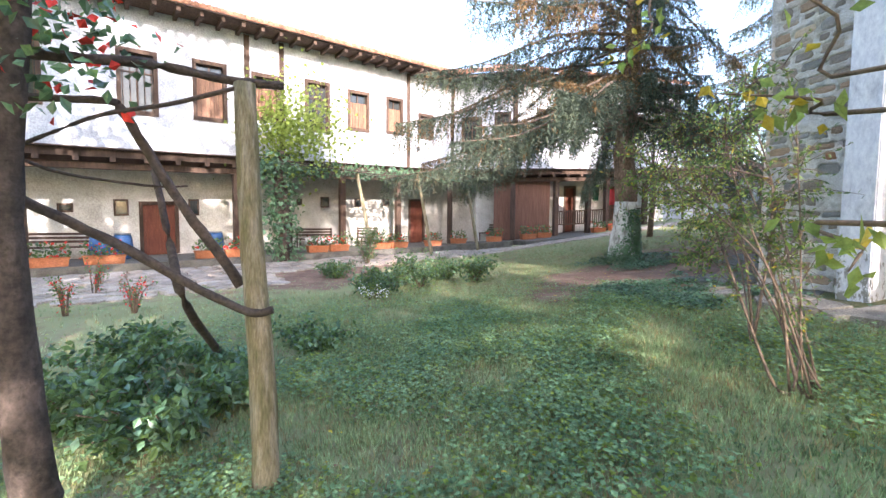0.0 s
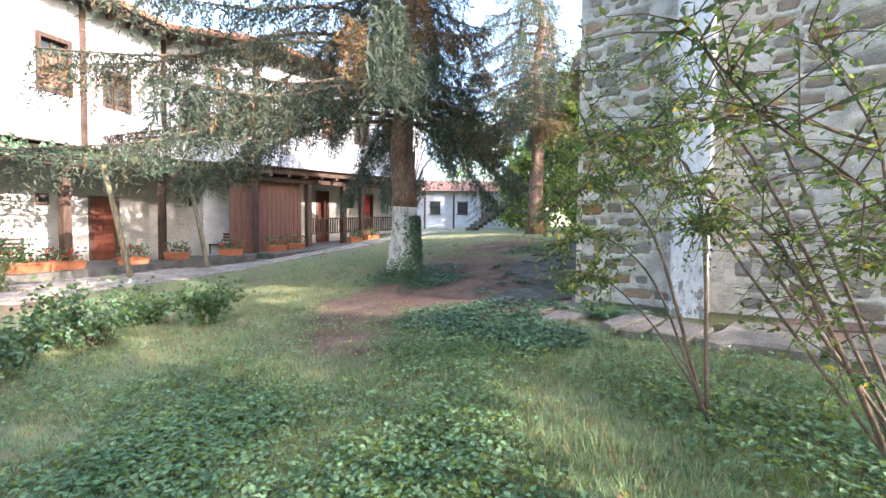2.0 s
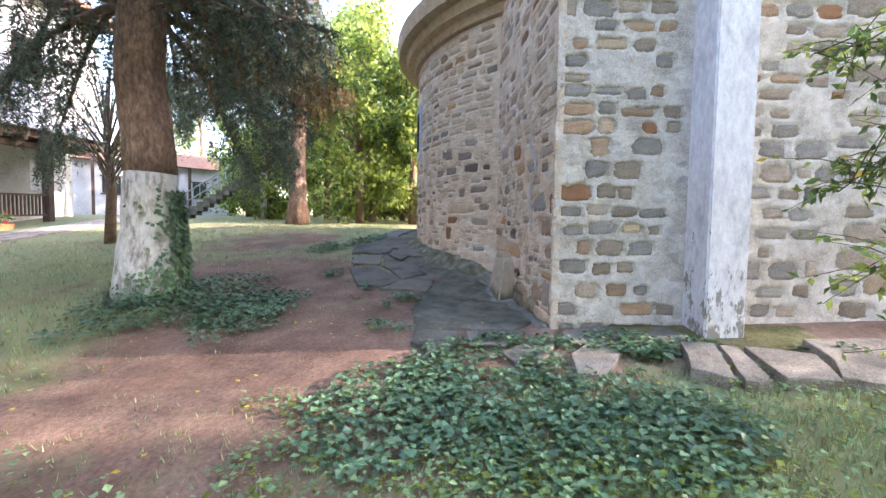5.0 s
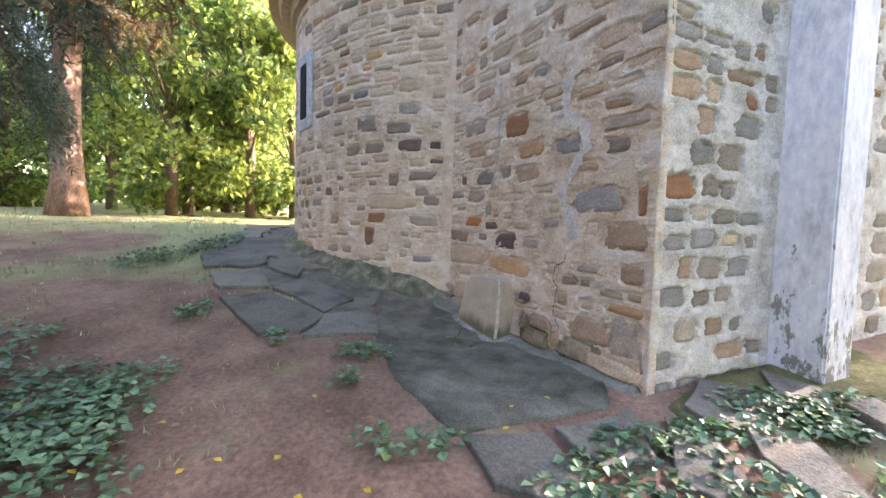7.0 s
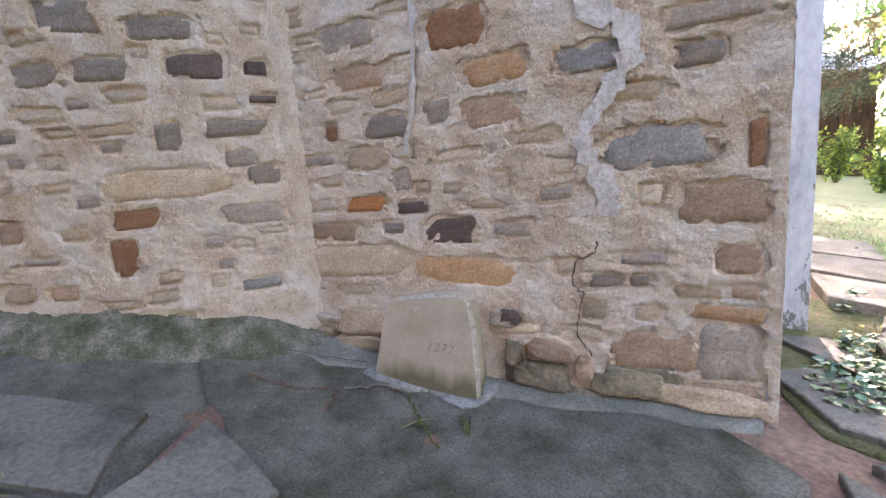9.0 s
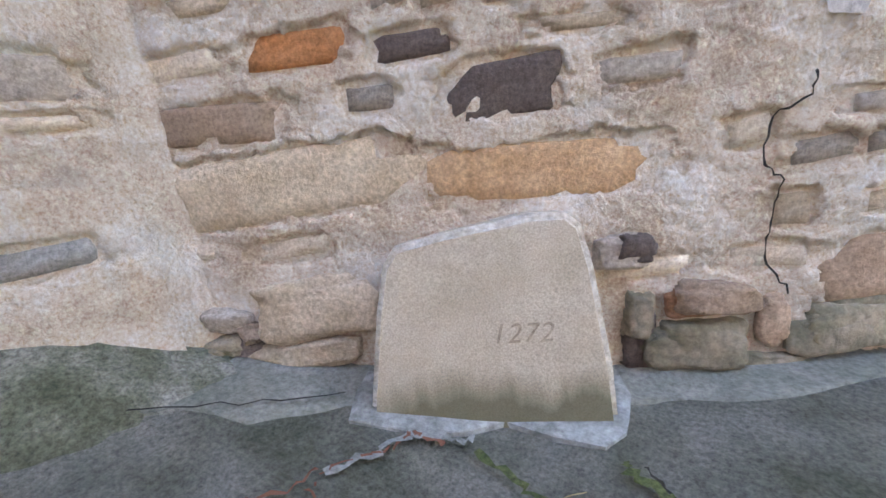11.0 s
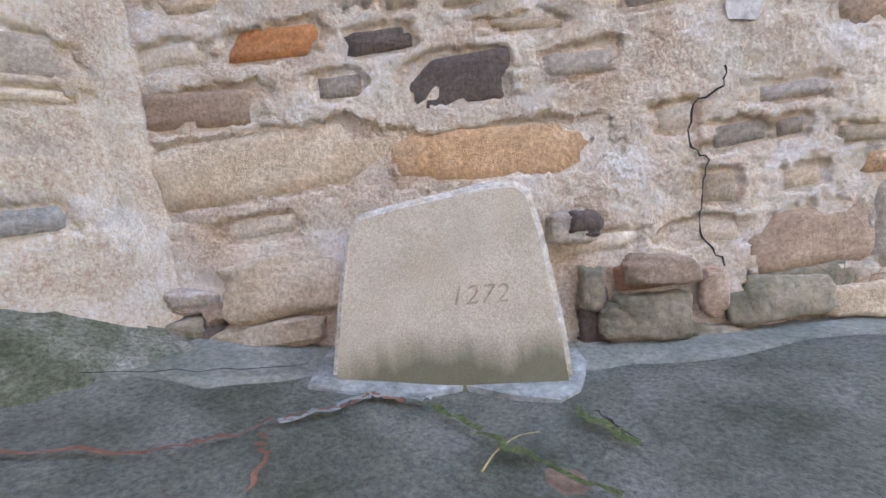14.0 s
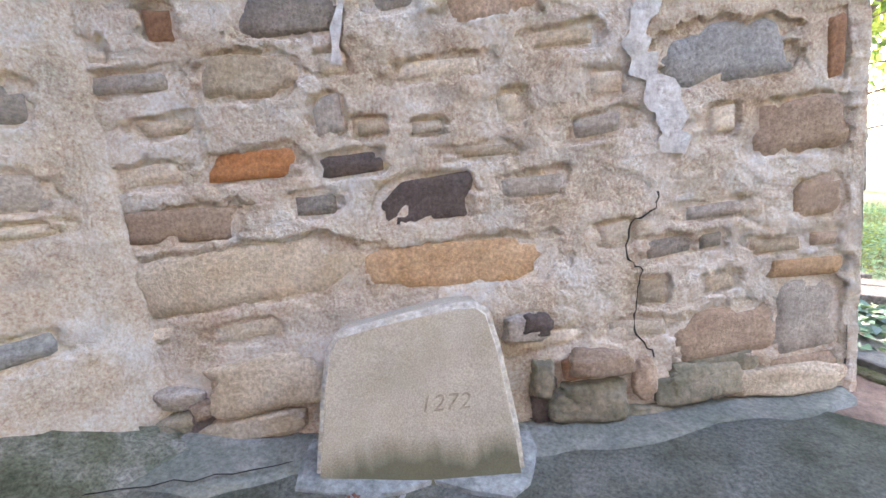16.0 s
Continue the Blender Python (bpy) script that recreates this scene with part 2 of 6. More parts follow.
M_BLUE = mat("blue_plastic", (0.03, 0.08, 0.20), (0.05, 0.12, 0.28), 3, 0.5, 0.05, 30)
M_RED = mat("red_cloth", (0.45, 0.05, 0.06), (0.55, 0.08, 0.09), 3, 0.9, 0.1, 30)
M_GREENC = mat("green_cloth", (0.02, 0.10, 0.05), (0.04, 0.15, 0.08), 3, 0.9, 0.1, 30)
M_STEEL = mat("grey_steel", (0.25, 0.26, 0.28), (0.4, 0.41, 0.43), 3, 0.5, 0.1, 30, metal=0.5)


def slab_material():
    """Sandy grey stone, greenish and damp along its foot."""
    m = mat("carved_stone", (0.34, 0.28, 0.20), (0.46, 0.39, 0.30), 3.5, 0.85, 0.25, 190, (0.41, 0.34, 0.255), grain=0.4)
    n, l = m.node_tree.nodes, m.node_tree.links
    b = n["Principled BSDF"]
    src = b.inputs["Base Color"].links[0].from_socket
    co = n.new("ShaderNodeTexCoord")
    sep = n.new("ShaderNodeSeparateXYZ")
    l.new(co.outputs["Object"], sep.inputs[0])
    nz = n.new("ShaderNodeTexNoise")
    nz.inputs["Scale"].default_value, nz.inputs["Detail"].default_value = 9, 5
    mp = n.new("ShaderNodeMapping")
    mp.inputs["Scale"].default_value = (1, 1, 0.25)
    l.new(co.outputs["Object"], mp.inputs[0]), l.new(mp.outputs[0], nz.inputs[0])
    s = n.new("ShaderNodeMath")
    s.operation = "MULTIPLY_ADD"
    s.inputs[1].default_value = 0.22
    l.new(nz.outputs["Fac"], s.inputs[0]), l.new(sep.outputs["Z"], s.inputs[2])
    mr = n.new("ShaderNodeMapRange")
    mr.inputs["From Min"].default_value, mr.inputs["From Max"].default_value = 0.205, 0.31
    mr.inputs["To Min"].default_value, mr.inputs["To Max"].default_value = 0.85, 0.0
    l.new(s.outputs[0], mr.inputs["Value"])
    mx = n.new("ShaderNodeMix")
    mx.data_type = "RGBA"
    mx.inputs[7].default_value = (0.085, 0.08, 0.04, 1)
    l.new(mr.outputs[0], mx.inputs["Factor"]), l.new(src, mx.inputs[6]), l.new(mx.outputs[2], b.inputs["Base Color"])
    return m


def ground_material():
    """Reddish bare earth with grass-grown parts."""
    m = mat("earth", (0.12, 0.072, 0.052), (0.28, 0.185, 0.135), 1.4, 0.95, 0.9, 30, (0.20, 0.125, 0.09))
    n, l = m.node_tree.nodes, m.node_tree.links
    b = n["Principled BSDF"]
    src = b.inputs["Base Color"].links[0].from_socket
    at = n.new("ShaderNodeAttribute")
    at.attribute_name = "grass_cover"
    nz = n.new("ShaderNodeTexNoise")
    nz.inputs["Scale"].default_value, nz.inputs["Detail"].default_value = 2.4, 8
    co = n.new("ShaderNodeTexCoord")
    l.new(co.outputs["Object"], nz.inputs[0])
    ad = n.new("ShaderNodeMath")
    l.new(at.outputs["Fac"], ad.inputs[0]), l.new(nz.outputs["Fac"], ad.inputs[1])
    mr = n.new("ShaderNodeMapRange")
    mr.inputs["From Min"].default_value, mr.inputs["From Max"].default_value = 0.75, 1.2
    l.new(ad.outputs[0], mr.inputs["Value"])
    mx = n.new("ShaderNodeMix")
    mx.data_type = "RGBA"
    mx.inputs[7].default_value = (0.25, 0.265, 0.13, 1)
    l.new(mr.outputs[0], mx.inputs["Factor"]), l.new(src, mx.inputs[6]), l.new(mx.outputs[2], b.inputs["Base Color"])
    return m


def flaking_material():
    """Whitewash that has flaked off in flecks, most of all near the foot."""
    m = M_PILASTER
    n, l = m.node_tree.nodes, m.node_tree.links
    b = n["Principled BSDF"]
    src = b.inputs["Base Color"].links[0].from_socket
    co = n.new("ShaderNodeTexCoord")
    sep = n.new("ShaderNodeSeparateXYZ")
    l.new(co.outputs["Object"], sep.inputs[0])
    mp = n.new("ShaderNodeMapping")
    mp.inputs["Scale"].default_value = (1, 1, 0.45)
    l.new(co.outputs["Object"], mp.inputs[0])
    nz = n.new("ShaderNodeTexNoise")
    nz.inputs["Scale"].default_value, nz.inputs["Detail"].default_value, nz.inputs["Roughness"].default_value = 11, 7, 0.7
    l.new(mp.outputs[0], nz.inputs[0])
    gr = n.new("ShaderNodeMapRange")
    gr.inputs["From Min"].default_value, gr.inputs["From Max"].default_value = -0.1, 1.3
    gr.inputs["To Min"].default_value, gr.inputs["To Max"].default_value = 0.13, -0.10
    l.new(sep.outputs["Z"], gr.inputs["Value"])
    ad = n.new("ShaderNodeMath")
    l.new(nz.outputs["Fac"], ad.inputs[0]), l.new(gr.outputs[0], ad.inputs[1])
    th = n.new("ShaderNodeMapRange")
    th.inputs["From Min"].default_value, th.inputs["From Max"].default_value = 0.60, 0.63
    l.new(ad.outputs[0], th.inputs["Value"])
    mx = n.new("ShaderNodeMix")
    mx.data_type = "RGBA"
    mx.inputs[7].default_value = (0.24, 0.23, 0.21, 1)
    l.new(th.outputs[0], mx.inputs["Factor"]), l.new(src, mx.inputs[6]), l.new(mx.outputs[2], b.inputs["Base Color"])


flaking_material()
M_SLAB, M_EARTH = slab_material(), ground_material()


# ---- builders ----
def mesh_of(name, bm, material):
    me = bpy.data.meshes.new(name)
    bm.to_mesh(me)
    bm.free()
    for x in (material if isinstance(material, (list, tuple)) else [material]):
        me.materials.append(x)
    return me


def part(name, bm, material, parent=None, label=""):
    ob = new(name, mesh_of(name, bm, material))
    ob.parent = parent
    return tagged(ob, label)


def thing(name, label, category, group="", kind="", at=(0, 0, 0), rz=0.0):
    ob = new(name)
    ob.matrix_basis = pose(*at, 0, 0, rz)
    return tagged(ob, label, category, group, kind)


def box(bm, c, size, rz=0.0, bevel=0.0, mi=0):
    m = pose(*c, 0, 0, rz) @ Matrix.Diagonal((*size, 1))
    r = bmesh.ops.create_cube(bm, size=1.0, matrix=m)
    faces = list({f for v in r["verts"] for f in v.link_faces})
    if bevel:
        ed = list({e for f in faces for e in f.edges})
        faces = bmesh.ops.bevel(bm, geom=ed, offset=bevel, segments=1, affect="EDGES", clamp_overlap=True)["faces"]
    for f in faces:
        f.material_index = mi
    return bm


def cube(c, size, rz=0.0, bevel=0.0):
    return box(bmesh.new(), c, size, rz, bevel)


def tube(bm, pts, radii, sides=8, rough=0.0, seed=0, mi=0):
    """A tapered limb through the points, slightly uneven."""
    rnd = random.Random(seed)
    rings = []
    for i, p in enumerate(pts):
        p = Vector(p)
        d = (Vector(pts[min(i + 1, len(pts) - 1)]) - Vector(pts[max(i - 1, 0)])).normalized()
        a = d.orthogonal().normalized() if abs(d.z) < 0.95 else Vector((1, 0, 0)).cross(d).normalized()
        b = d.cross(a)
        ring = []
        for k in range(sides):
            an = 2 * math.pi * k / sides
            r = radii[i] * (1 + rough * rnd.uniform(-1, 1))
            ring.append(bm.verts.new(p + (a * math.cos(an) + b * math.sin(an)) * r))
        rings.append(ring)
    for q, w in zip(rings, rings[1:]):
        for k in range(sides):
            f = bm.faces.new((q[k], q[(k + 1) % sides], w[(k + 1) % sides], w[k]))
            f.smooth, f.material_index = True, mi
    for ring, s in ((rings[0], -1), (rings[-1], 1)):
        f = bm.faces.new(ring if s > 0 else ring[::-1])
        f.material_index = mi
    return bm


def smooth_path(pts, n=6):
    """Points along a soft curve through the given ones."""
    P = [Vector(p) for p in pts]
    P = [P[0] * 2 - P[1]] + P + [P[-1] * 2 - P[-2]]
    out = []
    for i in range(1, len(P) - 2):
        for k in range(n):
            t = k / n
            out.append(0.5 * (2 * P[i] + (P[i + 1] - P[i - 1]) * t + (2 * P[i - 1] - 5 * P[i] + 4 * P[i + 1] - P[i + 2]) * t * t + (3 * P[i] - P[i - 1] - 3 * P[i + 1] + P[i + 2]) * t ** 3))
    return out + [P[-2]]


def taper(n, a, b):
    return [a + (b - a) * i / (n - 1) for i in range(n)]


class Soup:
    """Many small faces gathered into one mesh."""

    def __init__(self):
        self.v, self.f, self.mi = [], [], []

    def leaf(self, p, d, up, length, width, mi=0):
        """A pointed leaf, folded along its rib."""
        p, d = Vector(p), Vector(d).normalized()
        s = d.cross(up)
        s = s.normalized() if s.length > 1e-4 else d.orthogonal().normalized()
        nrm = s.cross(d)
        i = len(self.v)
        mid = p + d * length * 0.45
        self.v += [p, mid + s * width / 2 + nrm * width * 0.16, p + d * length, mid - s * width / 2 + nrm * width * 0.16]
        self.f += [(i, i + 1, i + 2), (i, i + 2, i + 3)]
        self.mi += [mi, mi]

    def tri(self, a, b, c, mi=0):
        i = len(self.v)
        self.v += [a, b, c]
        self.f.append((i, i + 1, i + 2))
        self.mi.append(mi)

    def make(self, name, materials, parent=None, label="", kind="stuff"):
        me = bpy.data.meshes.new(name)
        me.from_pydata([tuple(v) for v in self.v], [], self.f)
        for m in materials:
            me.materials.append(m)
        me.polygons.foreach_set("material_index", self.mi)
        me.update()
        ob = new(name, me)
        ob.parent = parent
        return tagged(ob, label, kind=kind)


def rand_dir(r, flat=0.0):
    while True:
        v = Vector((r.uniform(-1, 1), r.uniform(-1, 1), r.uniform(-1, 1)))
        if 0.05 < v.length < 1:
            v.normalize()
            v.z *= 1 - flat
            return v.normalized()


# ---- the lie of the land ----
def gz(x, y):
    xs = max(-2.6, min(x, 9.5 + 0.25 * max(0, x - 9.5)))
    ys = max(-8, min(y, 34))
    z = -0.55 + 0.13 * xs + 0.018 * ys
    z -= 0.18 * math.exp(-((x - 4.5) ** 2 + (y - 5.3) ** 2) / 1.3)
    if x < 20:
        z += 0.03 * noise.noise((x * 0.45, y * 0.45, 0)) * min(1, max(0, abs(x - 3.5) - 0.2))
    return z


QX, QY = 3.25, 4.02
U = Vector((0.874, 0.485, 0)).normalized()
V = Vector((0.40, -0.917, 0)).normalized()
APSE, AR = Vector((9.3, 4.2, 0)), 3.97


def on_church(a, b, z=0.0):
    """a metres along the niche wall from the quoin, b metres along the long wall."""
    return Vector((QX, QY, z)) + U * a + V * b


def grass_cover(x, y):
    """How much grass grows at a place: little on the trodden path and beside the church."""
    d = math.hypot(x - 4.9, y - 7.2)
    path_y = [(0.6, 5.2), (1.6, 6.6), (2.6, 7.6), (4.0, 9.2), (7.0, 11.5)]
    near = min(math.hypot(x - px, y - py) - 0.9 for px, py in path_y)
    g = 0.70 + 0.28 * noise.noise((x * 0.5, y * 0.5, 3.0)) + 0.25 * noise.noise((x * 1.7, y * 1.7, 5.0))
    g -= max(0, 1.0 - max(0, near) / 1.2) * 0.5
    g -= max(0, 1.0 - d / 3.0) * 0.3
    if x < -5 and y > 6:
        g -= 0.5
    side = (x - QX) * U.x + (y - QY) * U.y
    if side > -1.1 and y < 6.5:
        g -= 0.55
    return max(0.0, min(1.0, g))


def build_ground():
    bm = bmesh.new()
    xs = [-400, -150, -60, -35] + [-24 + 0.5 * i for i in range(96)] + [26, 30, 40, 70, 150, 400]
    ys = [-400, -120, -40, -20] + [-9 + 0.5 * i for i in range(90)] + [38, 44, 60, 120, 400]
    lay = bm.verts.layers.float.new("grass_cover")
    grid = []
    for x in xs:
        col = []
        for y in ys:
            v = bm.verts.new((x, y, gz(x, y)))
            v[lay] = grass_cover(x, y) if abs(x) < 40 and abs(y) < 50 else 0.9
            col.append(v)
        grid.append(col)
    for i in range(len(xs) - 1):
        for j in range(len(ys) - 1):
            f = bm.faces.new((grid[i][j], grid[i + 1][j], grid[i + 1][j + 1], grid[i][j + 1]))
            f.smooth = True
    tagged(part("ground", bm, M_EARTH), "reddish bare earth partly grown over with grass", "ground", kind="structure")


build_ground()

# ---- church ----
church = thing("church", "old rubble-stone church with rounded apse and white pilaster", "church", kind="structure")
H = 8.6


def wall_prism(name, a0, a1, b0, b1, z0, z1, material):
    bm = bmesh.new()
    low = [bm.verts.new(on_church(a, b, z0)) for a, b in ((a0, b0), (a1, b0), (a1, b1), (a0, b1))]
    top = [bm.verts.new(on_church(a, b, z1)) for a, b in ((a0, b0), (a1, b0), (a1, b1), (a0, b1))]
    bm.faces.new(low), bm.faces.new(top[::-1])
    for i in range(4):
        bm.faces.new((low[i], top[i], top[(i + 1) % 4], low[(i + 1) % 4]))
    bmesh.ops.recalc_face_normals(bm, faces=bm.faces)
    return part(name, bm, material, church)


niche_wall = wall_prism("wall_niche", 0.0, 4.4, 0.0, 0.9, -0.6, H, M_MORTAR)
long_wall = wall_prism("wall_long", 0.0, 0.87, 0.035, 12.0, -0.75, H, M_MORTAR2)


def build_apse():
    bm = bmesh.new()
    n = 72
    rings = []
    prof = [(-0.5, 0.0), (4.36, 0.0), (4.37, 0.10), (4.50, 0.13), (4.52, 0.26), (4.68, 0.30), (4.70, 0.46), (4.92, 0.5), (4.98, 0.5)]
    for z, out in prof:
        rings.append([bm.verts.new(APSE + Vector((math.cos(2 * math.pi * k / n), math.sin(2 * math.pi * k / n), 0)) * (AR + out) + Vector((0, 0, z))) for k in range(n)])
    tip = bm.verts.new(APSE + Vector((0, 0, 5.3)))
    for q, w in zip(rings, rings[1:]):
        for k in range(n):
            f = bm.faces.new((q[k], q[(k + 1) % n], w[(k + 1) % n], w[k]))
            f.smooth = False
            f.material_index = 0 if q is rings[0] else 1
    for k in range(n):
        f = bm.faces.new((rings[-1][k], rings[-1][(k + 1) % n], tip))
        f.material_index = 2
    return part("apse", bm, [M_MORTAR, STONE["tan"], M_TILE], church, "round apse with stepped brick cornice")


apse = build_apse()


def build_drum():
    """The taller ochre drum that rises over the apse roof, with shallow upright ribs."""
    bm = bmesh.new()
    n = 96
    rings = []
    for z in (5.0, 8.5):
        rings.append([bm.verts.new(APSE + Vector((math.cos(2 * math.pi * k / n), math.sin(2 * math.pi * k / n), 0)) * (2.9 + (0.05 if k % 4 < 2 else 0.0)) + Vector((0, 0, z))) for k in range(n)])
    for k in range(n):
        bm.faces.new((rings[0][k], rings[0][(k + 1) % n], rings[1][(k + 1) % n], rings[1][k]))
    bm.faces.new(rings[1])
    bmesh.ops.recalc_face_normals(bm, faces=bm.faces)
    part("drum", bm, M_OCHRE, church, "ochre painted drum above the apse")


build_drum()


def smear(x, z, seed):
    """How far the hand-laid mortar stands out, in metres."""
    a = noise.noise((x * 5.0, z * 7.0, seed)) * 0.010 + noise.noise((x * 13.0, z * 19.0, seed + 3)) * 0.007
    return 0.014 + a + noise.noise((x * 34.0, z * 46.0, seed + 7)) * 0.005 + noise.noise((x * 90.0, z * 110.0, seed + 9)) * 0.002


def mortar_face(name, parent, material, place, n0, n1, z0, z1, step, seed, stones=()):
    """Mortar laid over the stones with ragged laps: hollow over each stone, proud between them.
    place gives a point for run, height and how far it stands out."""
    nx, nz = int((n1 - n0) / step), int((z1 - z0) / step)
    S = [n0 + (n1 - n0) * i / nx for i in range(nx + 1)]
    Z = [z0 + (z1 - z0) * j / nz for j in range(nz + 1)]
    lay = np.array([[smear(a, z, seed) for z in Z] for a in S])
    rag = np.array([[noise.noise((a * 9, z * 12, seed + 11)) * 0.5 + noise.noise((a * 24, z * 30, seed + 13)) * 0.42 + noise.noise((a * 60, z * 70, seed + 15)) * 0.22 for z in Z] for a in S])
    open_to = np.zeros_like(lay)
    SS, ZZ = np.array(S)[:, None], np.array(Z)[None, :]
    for a, z, w, h in stones:
        i0, i1 = max(0, int((a - w - n0) / step)), min(nx + 1, int((a + w - n0) / step) + 2)
        j0, j1 = max(0, int((z - h - z0) / step)), min(nz + 1, int((z + h - z0) / step) + 2)
        if i1 <= i0 or j1 <= j0:
            continue
        ds, dz = np.abs(SS[i0:i1] - a) / (w / 2), np.abs(ZZ[:, j0:j1] - z) / (h / 2)
        d = (ds ** 4.2 + dz ** 4.2) ** (1 / 4.2)
        e = (1.0 - d) * h / 2 + rag[i0:i1, j0:j1] * (0.022 + 0.16 * h)
        k = np.clip(e / max(0.008, step * 0.7) * 0.5 + 0.5, 0, 1)
        open_to[i0:i1, j0:j1] = np.maximum(open_to[i0:i1, j0:j1], k)
    depth = lay * (1 - open_to) - 0.022 * open_to
    v = [tuple(place(S[i], Z[j], float(depth[i, j]))) for i in range(nx + 1) for j in range(nz + 1)]
    f = []
    for i in range(nx):
        for j in range(nz):
            k = i * (nz + 1) + j
            f.append((k, k + 1, k + nz + 2, k + nz + 1))
    me = bpy.data.meshes.new(name)
    me.from_pydata(v, [], f)
    me.materials.append(material)
    me.polygons.foreach_set("use_smooth", [True] * len(f))
    ob = new(name, me)
    ob.parent = parent
    return ob


def stone_mesh(w, h, depth, r):
    """A split-faced stone lying in the local xz plane, proud towards -y, its outline uneven and falling back under the mortar."""
    bm = bmesh.new()
    W, T = w * 1.16, h * 1.2
    nx, nz = max(5, min(12, int(W / 0.028))), max(4, min(7, int(T / 0.025)))
    off = Vector((r.uniform(0, 50), r.uniform(0, 50), 0))
    lean, tip = r.uniform(-0.04, 0.04), r.uniform(-0.05, 0.05)
    slant = r.uniform(-0.12, 0.12)
    g = []
    for i in range(nx + 1):
        col = []
        for j in range(nz + 1):
            x, z = (i / nx - 0.5) * W, (j / nz - 0.5) * T
            q = (abs(2 * x / w) ** 5 + abs(2 * z / h) ** 5) ** (1 / 5) + 0.34 * noise.noise(Vector((x * 9, z * 12, 3)) + off)
            back = min(1.0, max(0.0, (q - 0.90) / 0.16))
            y = -depth + x * lean + z * tip + noise.noise(Vector((x * 14, z * 22, 0)) + off) * 0.007 + noise.noise(Vector((x * 40, z * 50, 0)) + off) * 0.004 + 0.035 * back
            if i in (0, nx) or j in (0, nz):
                y = 0.035
            col.append(bm.verts.new((x, y, z + slant * x * h / w)))
        g.append(col)
    for i in range(nx):
        for j in range(nz):
            bm.faces.new((g[i][j], g[i + 1][j], g[i + 1][j + 1], g[i][j + 1])).smooth = True
    return bm


def place_stone(parent, m, w, h, kind, r, depth=0.006):
    me = mesh_of("stone", stone_mesh(w, h, depth, r), STONE[kind])
    ob = new("stone", me)
    ob.parent = parent
    ob.matrix_basis = m
    return ob


def frame_on(o, x):
    """A pose at o whose x runs along x and whose y points into the wall."""
    x = x.normalized()
    z = Vector((0, 0, 1))
    y = z.cross(x)
    return Matrix(((x.x, y.x, z.x, o.x), (x.y, y.y, z.y, o.y), (x.z, y.z, z.z, o.z), (0, 0, 0, 1)))


# stones that stand out on the niche wall and the apse: metres along, height, width, height of the stone
NICHE = {
    "rust": [(1.43, 1.99, 0.33, 0.19), (0.01, 1.23, 0.18, 0.19), (2.31, 1.54, 0.1, 0.1)],
    "grey": [(2.13, 2.09, 0.39, 0.14), (0.15, 1.8, 0.52, 0.09), (1.91, 1.54, 0.32, 0.13), (1.57, 1.57, 0.17, 0.12), (2.46, 1.38, 0.32, 0.07), (1.83, 1.21, 0.11, 0.12), (1.92, 0.92, 0.15, 0.08), (1.17, 0.89, 0.22, 0.08), (0.91, 1.07, 0.19, 0.08), (0.52, 0.72, 0.23, 0.06), (0.53, 0.61, 0.09, 0.06), (0.12, 0.27, 0.33, 0.26), (0.9, 2.05, 0.17, 0.08), (0.29, 1.64, 0.2, 0.1), (0.68, 0.61, 0.18, 0.08)],
    "brown": [(2.08, 1.84, 0.37, 0.12), (0.31, 1.94, 0.21, 0.07), (1.25, 1.52, 0.31, 0.14), (2.39, 0.91, 0.38, 0.11), (0.14, 0.98, 0.43, 0.17), (0.09, 0.72, 0.25, 0.13), (0.48, 0.25, 0.37, 0.18), (0.06, 0.56, 0.19, 0.06), (0.55, 2.08, 0.23, 0.06), (0.14, 0.05, 0.36, 0.11)],
    "ochre": [(1.22, 1.74, 0.32, 0.13), (1.45, 0.65, 0.62, 0.15), (0.14, 0.46, 0.34, 0.08), (0.14, -0.08, 0.39, 0.11)],
    "blue": [(0.72, 1.71, 0.33, 0.12), (0.46, 1.26, 0.43, 0.18)],
    "dark": [(-0.04, 1.6, 0.11, 0.1), (1.78, 1.04, 0.21, 0.08), (1.55, 0.89, 0.32, 0.14)],
    "tan": [(2.07, 1.36, 0.31, 0.13), (2.36, 1.23, 0.19, 0.06), (2.20, 0.71, 0.80, 0.19), (0.76, 0.45, 0.12, 0.1), (0.27, 0.56, 0.21, 0.06), (0.57, 1.52, 0.27, 0.08), (0.95, 2.18, 0.22, 0.09)],
    "orange": [(2.11, 1.08, 0.27, 0.1)],
    "moss": [(0.51, 0.08, 0.31, 0.15)],
}
